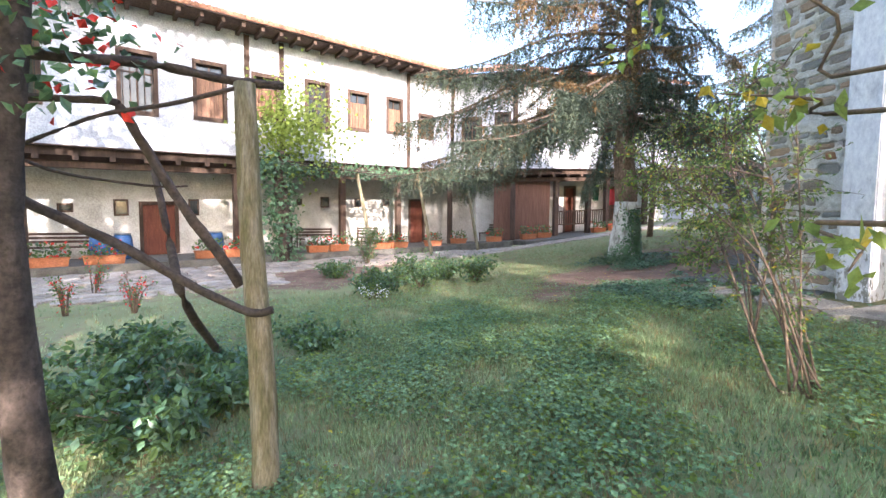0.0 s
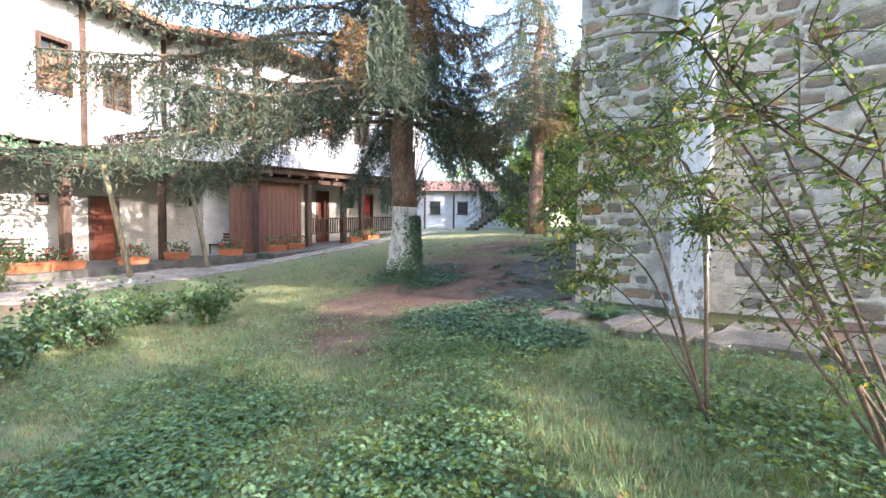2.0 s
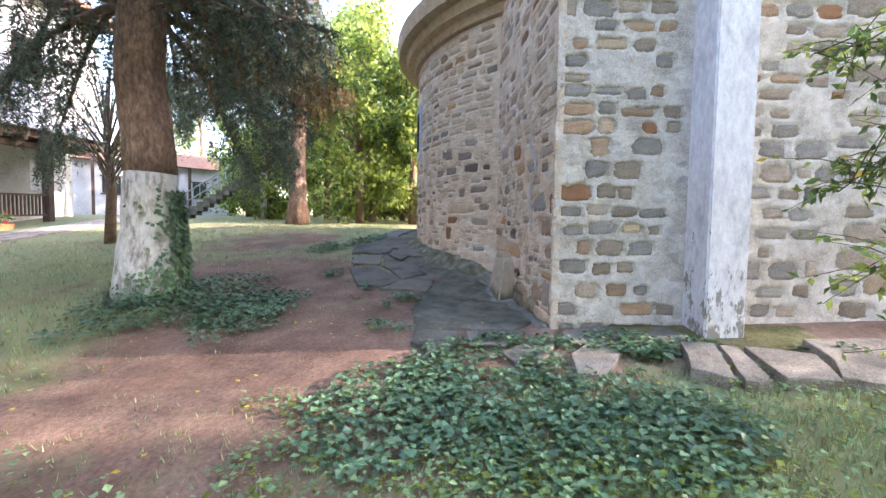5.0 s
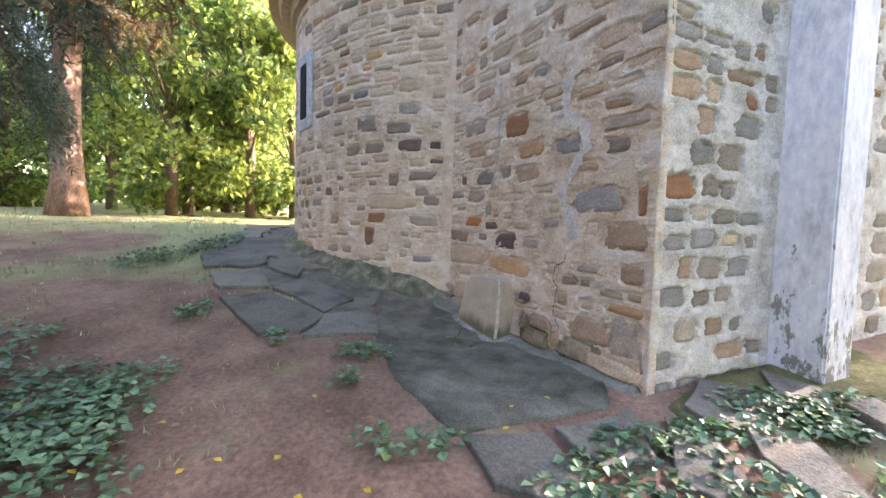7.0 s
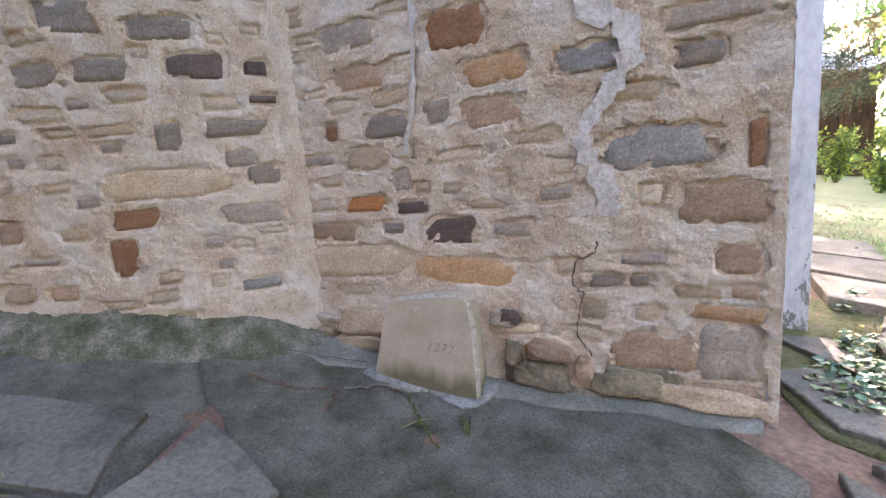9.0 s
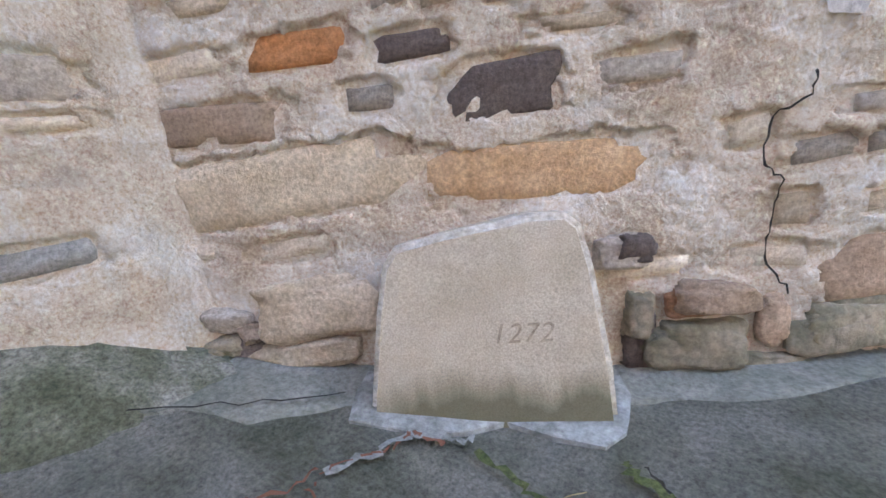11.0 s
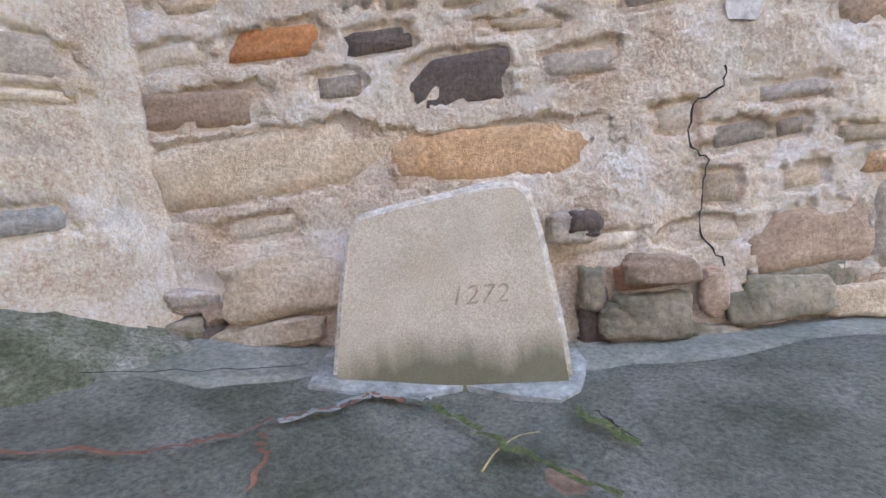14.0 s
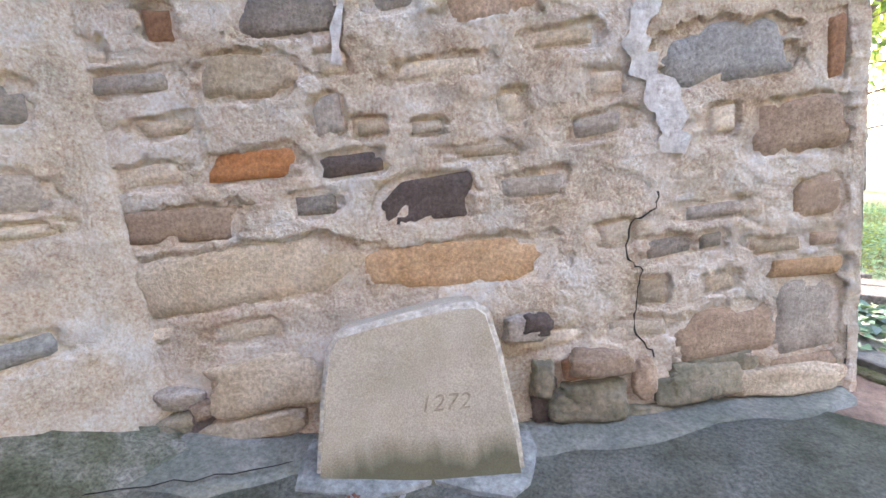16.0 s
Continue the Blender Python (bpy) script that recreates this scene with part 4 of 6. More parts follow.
# ---- trees ----
def spruce(name, x, y, r0, height, seed, first, reach, label, n_branch=60, white=0.0, dense=34, cut=(0.6, 0.7)):
    rnd = random.Random(seed)
    base = thing(name, label, "tree", at=(x, y, gz(x, y) - 0.05))
    pts = [Vector((0.02 * rnd.uniform(-1, 1) * k, 0.02 * rnd.uniform(-1, 1) * k, k)) for k in np.linspace(0, height, 16)]
    rad = [r0 * (1.35 if k == 0 else 1) * (1 - 0.9 * k / 15) + 0.02 for k in range(16)]
    if white:
        fine = smooth_path(pts, 4)
        rr = np.interp(np.linspace(0, 15, len(fine)), range(16), rad)
        split = max(2, sum(1 for p in fine if p.z < white))
        part("limewashed_trunk", tube(bmesh.new(), fine[:split + 1], list(rr[:split + 1]), 18, 0.05, seed), M_LIMEBARK, base, "white limewashed foot of the trunk")
        part("trunk", tube(bmesh.new(), fine[split:], [q * 1.01 for q in rr[split:]], 18, 0.05, seed), M_BARK, base)
    else:
        part("trunk", tube(bmesh.new(), pts, rad, 12, 0.06, seed), M_BARK, base)
    wood, leaves = bmesh.new(), Soup()
    for b in range(n_branch):
        z = first + (height - first) * (b / n_branch) ** 1.4
        an = b * 2.399 + rnd.uniform(-0.3, 0.3)
        f = 1 - 0.85 * (z - first) / (height - first)
        ln = reach * f * rnd.uniform(0.75, 1.1)
        if -0.35 * math.cos(an) - 0.94 * math.sin(an) > 0.4 and z < first + 5:
            ln *= cut[0]
        if 0.72 * math.cos(an) - 0.69 * math.sin(an) > 0.45 and z < first + 8:
            ln *= cut[1]
        d = Vector((math.cos(an), math.sin(an), 0))
        o = Vector((0, 0, z))
        q = [o, o + d * ln * 0.35 + Vector((0, 0, -0.02 * ln)), o + d * ln * 0.7 + Vector((0, 0, -0.16 * ln)), o + d * ln + Vector((0, 0, -0.22 * ln))]
        path = smooth_path(q, 3)
        tube(wood, path, taper(len(path), 0.05 * f + 0.015, 0.008), 5)
        side = d.cross(Vector((0, 0, 1)))
        # a share of the boughs takes the painted backlight gold
        dry = 1 if rnd.random() < 0.22 else 0
        n_tw = int(dense * ln)
        for k in range(n_tw):
            t = 0.18 + 0.82 * k / n_tw
            i0 = min(len(path) - 2, int(t * (len(path) - 1)))
            p = path[i0].lerp(path[i0 + 1], t * (len(path) - 1) - i0)
            sg = rnd.choice((-1, 1))
            out = side * sg * rnd.uniform(0.05, 0.55) * (1.15 - t) * 1.4
            tip = p + out + d * rnd.uniform(0, 0.3) + Vector((0, 0, -rnd.uniform(0.3, 1.0)))
            mid = p + out * 0.8 + Vector((0, 0, -0.06))
            mi = 1 if (dry and rnd.random() < 0.8) or rnd.random() < 0.06 else 0
            for a0, a1, m in ((p, mid, 5), (mid, tip, 13)):
                ax = (a1 - a0)
                for j in range(m):
                    c = a0 + ax * ((j + rnd.random()) / m)
                    nd = (rand_dir(rnd) + ax.normalized() * 0.8).normalized()
                    wv = rand_dir(rnd) * 0.017
                    leaves.tri(c - wv, c + wv, c + nd * rnd.uniform(0.08, 0.16), mi)
    part("bough_wood", wood, M_TWIG, base)
    leaves.make("crown", [M_NEEDLE, M_GOLDLIT], base, "drooping needles, some coloured golden as if backlit")
    return base


spruce("spruce_tree", 2.45, 9.25, 0.32, 15.0, 3, 3.9, 7.8, "large spruce with limewashed trunk and drooping boughs", 105, 1.75, 30, (1.0, 0.35))
spruce("spruce_tree", 11.0, 14.5, 0.33, 16.0, 4, 4.8, 4.8, "second slender spruce with bare lower trunk", 110, dense=26, cut=(0.7, 0.4))


def leafy_tree(name, x, y, h, crown_r, seed, label, mats, n=2600, trunk_r=0.2, low=0.3, leaf=0.16):
    rnd = random.Random(seed)
    base = thing(name, label, "tree", at=(x, y, gz(x, y) - 0.05))
    wood, leaves = bmesh.new(), Soup()
    tube(wood, [(0, 0, 0), (0.1, 0.05, h * 0.3), (0.05, 0.15, h * 0.6), (0.1, 0.1, h * 0.9)], [trunk_r * 1.2, trunk_r, trunk_r * 0.6, 0.03], 8, 0.06, seed)
    clumps = []
    for k in range(26):
        an, zz = rnd.uniform(0, 6.283), rnd.uniform(low, 1.0)
        rr = crown_r * math.sin(math.pi * min(0.97, max(0.15, (zz - low) / (1 - low) * 0.85 + 0.12))) * rnd.uniform(0.35, 1.0)
        c = Vector((math.cos(an) * rr, math.sin(an) * rr, zz * h))
        clumps.append((c, rnd.uniform(0.45, 0.95) * crown_r * 0.42))
        st = Vector((0.08, 0.1, h * max(0.2, zz * 0.6)))
        tube(wood, smooth_path([st, st.lerp(c, 0.5) + Vector((0, 0, 0.2)), c], 3), taper(7, trunk_r * 0.3, 0.012), 5)
    for c, cr in clumps:
        for _ in range(n // 26):
            p = c + rand_dir(rnd, 0.2) * cr * rnd.random() ** 0.5
            leaves.leaf(p, rand_dir(rnd) + Vector((0, 0, -0.4)), rand_dir(rnd), leaf * rnd.uniform(0.7, 1.3), leaf * 0.6, rnd.choice((0, 0, 1)))
    part("trunk", wood, M_TWIG, base)
    leaves.make("crown", mats, base)
    return base


BG = [(17, 11, 7, 3.0), (20, 15, 8, 3.4), (23, 20, 9, 3.8), (15.5, 20.5, 5.5, 2.2), (30, 25, 10, 4.2), (31, 17, 11, 4.5), (19, 26, 6, 2.4), (38, 22, 13, 5), (34, 31, 12, 5), (16.0, 14.5, 10, 3.2), (19.5, 18, 12, 4.0), (15.0, 11.8, 7.5, 2.4), (22.5, 12.5, 11, 3.6), (25, 16.5, 13, 4.2), (29, 21, 13, 4.4)] + [(x, y, h, cr) for (x, y, z), h, cr in [((26.63, 40.58, 2.87), 15, 5.5), ((19.22, 26.12, 2.27), 11, 3.8), ((17.17, 18.15, 2.02), 11, 3.6), ((13.98, 13.84, 1.81), 8, 2.8), ((25.57, 45.97, 2.94), 15, 5.5), ((24.00, 24.75, 2.58), 8, 3.0)]]
for k, (x, y, h, cr) in enumerate(BG):
    leafy_tree("garden_tree", x, y, h, cr, 40 + k, "bushy deciduous garden tree in sunlit green leaf", [M_LEAF2, M_LEAF], 5000, 0.16, 0.06, 0.26)

# southern garden trees, mostly unseen: added to dapple the sunlight on lawn and facade
for k, (x, y, h, rch) in enumerate([(9.3, -13.5, 15, 4.0), (4.2, -14.5, 19, 4.6)]):
    spruce("spruce_tree", x, y, 0.25, h, 14 + k, 4.0, rch, "dark spruce standing on the southern lawn", 70, dense=20, cut=(1, 1))
# the last one, hidden behind the apse, is added to shade the second spruce
for k, (x, y, h, cr) in enumerate([(11.5, -21.0, 13, 4.2), (-3.2, -17.0, 14, 4.4), (-9.0, -16.5, 14, 4.4), (2.8, -9.0, 7.5, 2.2), (-16.5, -13.0, 13, 4.4), (0.8, -20.0, 15, 4.6), (14.2, 7.8, 10, 2.4)]):
    leafy_tree("added_dapple_tree", x, y, h, cr, 140 + k, "leafy tree added to dapple the sunlight", [M_LEAF2, M_LEAF], 3000, 0.16, 0.2, 0.24)

# wide unseen crowns added to keep direct sun off the long wing's facade
for k, (x, y, h, cr) in enumerate([(-1.2, -10.0, 19, 6.0), (-7.6, -9.0, 19, 6.4), (-14.0, -7.0, 18, 6.4), (-20.0, -3.0, 17, 6.0)]):
    leafy_tree("added_shade_tree", x, y, h, cr, 160 + k, "tall unseen spreading tree added to shade facade and lawn", [M_LEAF2, M_LEAF], 9500, 0.32, 0.24, 0.36)

# ---- paving beside the church ----
def flag(parent, pts, material=M_FLAG, thick=0.04, name="flagstone", lift=0.02, r=random.Random(5)):
    """One flat stone with an uneven outline, lying on the ground."""
    bm = bmesh.new()
    ring = []
    c = sum((Vector(p) for p in pts), Vector((0, 0))) / len(pts)
    for i, p in enumerate(pts):
        a, b = Vector(p), Vector(pts[(i + 1) % len(pts)])
        n = max(2, int((b - a).length / 0.22))
        for k in range(n):
            q = a.lerp(b, k / n)
            q = q + (q - c).normalized() * r.uniform(-0.035, 0.02)
            ring.append(q)
    up = r.uniform(0, 0.012) + lift
    low = [bm.verts.new((q.x, q.y, gz(q.x, q.y) - 0.08)) for q in ring]
    top = [bm.verts.new((q.x, q.y, gz(q.x, q.y) + up + thick * 0.4)) for q in ring]
    inn = [bm.verts.new((c.x + (q.x - c.x) * 0.965, c.y + (q.y - c.y) * 0.965, gz(q.x, q.y) + up + thick * 0.55)) for q in ring]
    m = len(ring)
    for i in range(m):
        j = (i + 1) % m
        bm.faces.new((low[i], low[j], top[j], top[i]))
        bm.faces.new((top[i], top[j], inn[j], inn[i]))
    mid = bm.verts.new((c.x, c.y, gz(c.x, c.y) + up + thick * 0.55))
    for i in range(m):
        bm.faces.new((inn[i], inn[(i + 1) % m], mid))
    bmesh.ops.recalc_face_normals(bm, faces=bm.faces)
    return part(name, bm, material, parent)


def draped(parent, pts, material, name, lift):
    """A thin sheet of concrete that follows the ground."""
    bm = bmesh.new()
    f = bm.faces.new([bm.verts.new((x, y, 0)) for x, y in pts])
    for _ in range(4):
        bmesh.ops.triangulate(bm, faces=bm.faces)
        bmesh.ops.subdivide_edges(bm, edges=[e for e in bm.edges if e.calc_length() > 0.12], cuts=1)
    bmesh.ops.triangulate(bm, faces=bm.faces)
    for v in bm.verts:
        edge = any(e.is_boundary for e in v.link_edges)
        n = noise.noise((v.co.x * 3, v.co.y * 3, 1)) * 0.012
        if edge:
            v.co.x += noise.noise((v.co.x * 6, v.co.y * 6, 4)) * 0.03
            v.co.y += noise.noise((v.co.x * 6, v.co.y * 6, 8)) * 0.03
        v.co.z = gz(v.co.x, v.co.y) + lift + n
    r = bmesh.ops.extrude_edge_only(bm, edges=[e for e in bm.edges if e.is_boundary])
    for v in [g for g in r["geom"] if isinstance(g, bmesh.types.BMVert)]:
        v.co.z -= 0.12
    bmesh.ops.recalc_face_normals(bm, faces=bm.faces)
    for f in bm.faces:
        f.smooth = True
    return part(name, bm, material, parent)


paving = thing("pavement", "uneven grey flagstone paving round the church foot", "pavement", kind="structure")
draped(paving, [(3.39, 5.73), (2.71, 5.32), (3.02, 4.35), (3.35, 4.22), (4.3, 4.72), (5.75, 5.55), (5.62, 6.05), (5.05, 6.07), (4.34, 6.01)], M_CONCRETE, "concrete_slab", 0.018)
draped(paving, [(5.78, 5.5), (5.62, 6.0), (5.05, 6.07), (4.52, 6.51), (5.24, 7.28), (6.02, 7.75), (6.6, 8.1), (6.9, 7.6), (6.2, 6.9)], M_CONCRETE, "rubble_bed", 0.006)
FLAGS = [
    [(4.78, 7.66), (3.94, 6.91), (4.07, 6.60), (4.52, 6.51), (5.01, 7.22)],
    [(3.96, 6.56), (4.27, 5.94), (4.87, 6.11), (4.52, 6.51)],
    [(5.61, 8.22), (5.07, 7.82), (5.22, 7.34), (5.93, 7.71)],
    [(6.74, 8.93), (5.92, 8.42), (6.18, 7.82), (7.74, 7.97), (8.17, 8.67)],
    [(6.04, 7.68), (5.67, 7.15), (6.32, 7.21), (7.26, 7.75)],
    [(5.17, 7.25), (4.60, 6.54), (5.05, 6.34), (5.64, 6.99)],
    [(2.67, 5.30), (2.30, 5.15), (2.14, 4.88), (2.25, 4.67), (2.73, 4.83)],
    [(2.74, 4.76), (2.40, 4.60), (2.49, 4.33), (2.97, 4.21)],
    [(3.36, 3.55), (3.02, 3.88), (2.74, 3.84), (2.86, 3.38), (3.2, 3.22)],
    [(3.16, 3.14), (2.92, 3.24), (2.96, 2.92), (3.3, 2.72), (3.52, 2.98)],
    [(2.90, 4.06), (2.36, 4.29), (2.19, 4.14), (2.23, 3.93), (2.68, 3.90)],
    [(3.04, 3.54), (2.54, 3.76), (2.23, 3.64), (2.25, 3.42), (2.87, 3.31)],
    [(3.00, 2.85), (2.50, 2.83), (2.37, 2.56), (3.09, 2.58)],
    [(3.07, 2.56), (2.39, 2.50), (2.45, 2.32), (3.06, 2.42)],
    [(3.08, 2.37), (2.55, 2.22), (2.63, 1.88), (3.09, 1.88)],
    [(3.45, 1.76), (2.74, 1.84), (2.68, 1.58), (3.66, 1.26)],
    [(2.75, 1.75), (3.45, 1.85), (3.75, 1.1), (3.0, 0.95)],
    [(3.0, 0.9), (3.8, 1.0), (4.15, 0.1), (3.3, -0.1)],
    [(3.35, -0.15), (4.2, 0.0), (4.6, -1.1), (3.7, -1.3)],
]
draped(paving, [(3.45, 3.45), (3.05, 3.95), (2.72, 3.9), (2.85, 3.2), (3.0, 2.6), (3.2, 1.9), (3.7, 1.6), (4.1, 1.7)], M_MOSSBED, "moss_bed", 0.012)
for k, pts in enumerate(FLAGS):
    flag(paving, pts, M_KERB if k > 10 else M_FLAG, 0.04, "flagstone", 0.07 if k > 11 else 0.015)
FILL = random.Random(21)
for k in range(26):
    an = math.pi - 0.45 - 0.065 * k
    for rr in (4.25, 4.85):
        c = APSE + Vector((math.cos(an), math.sin(an), 0)) * (rr + FILL.uniform(-0.05, 0.05))
        if c.x > 6.2 or c.y > 8:
            sz = FILL.uniform(0.24, 0.33)
            flag(paving, [(c.x + sz * math.cos(q), c.y + sz * math.sin(q)) for q in (0.4, 1.3, 2.2, 3.4, 4.3, 5.4)])

draped(paving, [tuple(on_church(a, b).xy) for a, b in ((0.02, 0.03), (0.03, -0.10), (0.35, -0.17), (0.6, -0.13), (0.9, -0.20), (1.1, -0.17), (1.6, -0.15), (2.1, -0.20), (2.3, -0.32), (2.5, -0.30), (2.85, -0.42), (2.95, 0.03))], M_FILLET, "cement_fillet", 0.025)
# cement round the foot of the slab, cracks in the paving
flag(paving, [tuple(on_church(2.05, -0.27).xy), tuple(on_church(1.85, -0.295).xy), tuple(on_church(1.60, -0.27).xy), tuple(on_church(1.38, -0.33).xy), tuple(on_church(1.27, -0.24).xy), tuple(on_church(1.27, -0.06).xy), tuple(on_church(2.06, -0.05).xy)], M_PALECEM, 0.012, "cement_patch", 0.018)


def floor_crack(pts, width, material, name):
    bm = bmesh.new()
    path = smooth_path([(x, y, gz(x, y) + 0.016) for x, y in pts], 5)
    r = random.Random(len(pts))
    prev = None
    for i, p in enumerate(path):
        d = (path[min(i + 1, len(path) - 1)] - path[max(0, i - 1)]).normalized()
        s = Vector((-d.y, d.x, 0)) * width * r.uniform(0.4, 1.4)
        p = p + Vector((r.uniform(-1, 1), r.uniform(-1, 1), 0)) * 0.012
        z = Vector((0, 0, gz(p.x, p.y) + 0.040 - p.z))
        cur = (bm.verts.new(p + s + z), bm.verts.new(p - s + z))
        if prev:
            bm.faces.new((prev[0], prev[1], cur[1], cur[0]))
        prev = cur
    part(name, bm, material, paving)


floor_crack([(5.20, 5.85), (4.96, 5.66), (4.91, 5.58), (4.87, 5.51), (4.86, 5.44)], 0.0065, M_REDDIRT, "floor_crack")
floor_crack([(4.86, 5.44), (4.81, 5.34), (4.77, 5.27), (4.76, 5.22)], 0.004, M_REDDIRT, "floor_crack")
floor_crack([(4.76, 5.22), (4.70, 5.19), (4.66, 5.185)], 0.012, M_REDDIRT, "floor_crack")
floor_crack([(4.85, 5.46), (4.81, 5.50), (4.76, 5.53), (4.70, 5.62)], 0.005, M_REDDIRT, "floor_crack")
floor_crack([(4.84, 5.42), (4.79, 5.31), (4.75, 5.21), (4.66, 5.17), (4.60, 5.15)], 0.014, M_PALECEM, "cement_smear")
floor_crack([(4.58, 5.16), (4.45, 5.21), (4.37, 5.24), (4.30, 5.25), (4.12, 5.30)], 0.010, M_MOSS, "moss_joint")
floor_crack([(4.27, 5.03), (4.25, 5.05), (4.18, 5.08), (4.11, 5.14)], 0.012, M_MOSS, "moss_joint")
floor_crack([(4.22, 5.03), (4.17, 5.06), (4.10, 5.13)], 0.004, M_CRACK, "floor_crack")
floor_crack([(5.6, 5.9), (5.4, 5.62), (5.2, 5.4), (5.0, 5.2)], 0.003, M_CRACK, "floor_crack")


# ---- cracks, patches and boulder of the niche wall ----
def wall_line(pts, width, material, name, out=0.004):
    bm = bmesh.new()
    r = random.Random(9)
    path = smooth_path([(a, 0, z) for a, z in pts], 5)
    path = [p + Vector((r.uniform(-1, 1), 0, r.uniform(-1, 1))) * min(0.009, width * 2.2) for p in path]
    prev = None
    for i, p in enumerate(path):
        d = (path[min(i + 1, len(path) - 1)] - path[max(0, i - 1)]).normalized()
        s = Vector((-d.z, 0, d.x)) * width * r.uniform(0.4, 1.5)
        w = [on_church(q.x, -out, q.z) for q in (p + s, p - s)]
        cur = tuple(bm.verts.new(q) for q in w)
        if prev:
            bm.faces.new((prev[0], prev[1], cur[1], cur[0]))
        prev = cur
    return part(name, bm, material, niche_wall)


wall_line([(0.73, 0.82), (0.74, 0.76), (0.83, 0.71), (0.85, 0.59), (0.80, 0.54), (0.83, 0.42), (0.83, 0.30), (0.76, 0.20)], 0.0030, M_CRACK, "wall_crack", 0.021)
wall_line([(0.78, 2.25), (0.77, 1.96), (0.60, 1.84), (0.57, 1.68), (0.68, 1.51), (0.79, 1.32), (0.69, 1.13), (0.66, 0.95)], 0.05, M_SMEAR, "mortar_patch", 0.026)
wall_line([(1.67, 2.45), (1.66, 2.10), (1.68, 1.85), (1.71, 1.63), (1.78, 1.36)], 0.018, M_SMEAR, "mortar_patch", 0.024)


def boulder(a, z, w, h, kind, seed, out=0.06):
    r = random.Random(seed)
    bm = bmesh.new()
    bmesh.ops.create_icosphere(bm, subdivisions=4, radius=1.0)
    for v in bm.verts:
        n = noise.noise(v.co * 1.3 + Vector((seed, 0, 0)))
        v.co = Vector([math.copysign(abs(q) ** 0.62, q) for q in v.co])
        v.co = Vector((v.co.x * w / 2, v.co.y * out, v.co.z * h / 2)) * (1 + 0.30 * n + 0.10 * noise.noise(v.co * 4 + Vector((0, seed, 0))) + 0.05 * noise.noise(v.co * 11))
    for f in bm.faces:
        f.smooth = True
    ob = part("boulder", bm, STONE[kind], niche_wall)
    ob.matrix_basis = frame_on(on_church(a, 0.0, z), -U) @ pose(0, 0, 0, 0, r.uniform(-4, 10), 0)


boulder(2.20, 0.31, 0.44, 0.22, "tan", 3, 0.06)
boulder(2.27, 0.16, 0.38, 0.10, "tan", 4, 0.06)
boulder(1.02, 0.06, 0.30, 0.16, "moss", 5, 0.07)
boulder(0.98, 0.21, 0.26, 0.10, "brown", 6, 0.07)
boulder(1.25, 0.38, 0.16, 0.11, "grey", 7, 0.045)
boulder(2.47, 0.20, 0.14, 0.12, "dark", 11, 0.035)
boulder(1.20, 0.08, 0.12, 0.22, "dark", 12, 0.03)
boulder(2.68, 0.16, 0.26, 0.14, "moss", 8, 0.08)
boulder(0.59, 0.07, 0.30, 0.15, "moss", 9, 0.05)
boulder(0.22, 0.02, 0.42, 0.13, "tan", 10, 0.05)
for k, ((a, z), w, h, kind) in enumerate([((2.52, 0.30), 0.17, 0.08, "grey"), ((2.57, 0.21), 0.20, 0.07, "moss"), ((2.43, 0.25), 0.10, 0.07, "brown"), ((2.79, 0.23), 0.24, 0.09, "moss"), ((1.20, 0.39), 0.12, 0.08, "dark"), ((1.01, 0.20), 0.24, 0.09, "rust"), ((1.07, 0.07), 0.28, 0.14, "moss"), ((0.81, 0.12), 0.09, 0.16, "brown"), ((0.80, -0.02), 0.26, 0.06, "moss"), ((0.64, 0.06), 0.26, 0.14, "moss"), ((1.20, 0.17), 0.09, 0.16, "moss")]):
    boulder(a, z, w, h, kind, 30 + k, 0.05)

# mossy cement skirt along the apse foot
bm = bmesh.new()
rows = []
for k in range(101):
    an = math.pi - 0.27 - 1.3 * k / 100
    rows.append([])
    for o, h in ((0.34, -0.06), (0.28, 0.015), (0.20, 0.06), (0.11, 0.11), (0.045, 0.15), (0.018, 0.175), (-0.05, 0.18)):
        c = APSE + Vector((math.cos(an), math.sin(an), 0)) * (AR + o + 0.05 * noise.noise((k * 0.16, o * 5, 2.0)) * min(1, o * 12))
        fade = min(1.0, 0.15 + k / 10)
        rows[-1].append(bm.verts.new((c.x, c.y, gz(c.x, c.y) + h * fade * (1 + 0.25 * noise.noise((k * 0.22, h * 7, 5.0))) + 0.02 * noise.noise((k * 0.9, o * 14, 1.0)))))
for q, w in zip(rows, rows[1:]):
    for k in range(6):
        bm.faces.new((q[k], q[k + 1], w[k + 1], w[k])).smooth = True
bmesh.ops.recalc_face_normals(bm, faces=bm.faces)
part("footing", bm, M_MOSSCEM, apse, "mossy cement skirt at the apse foot")

# slit window of the apse
an = math.pi - 0.98
c = APSE + Vector((math.cos(an), math.sin(an), 0)) * (AR + 0.012)
win = part("apse_window", cube((0, 0.0, 0), (0.62, 0.06, 1.15), 0, 0.02), M_PLASTER, apse, "white-framed slit window")
win.matrix_basis = frame_on(Vector((c.x, c.y, 3.0)), Vector((-math.sin(an), math.cos(an), 0)))
part("slit", cube((0, -0.03, 0), (0.26, 0.03, 0.8)), M_CRACK, win)


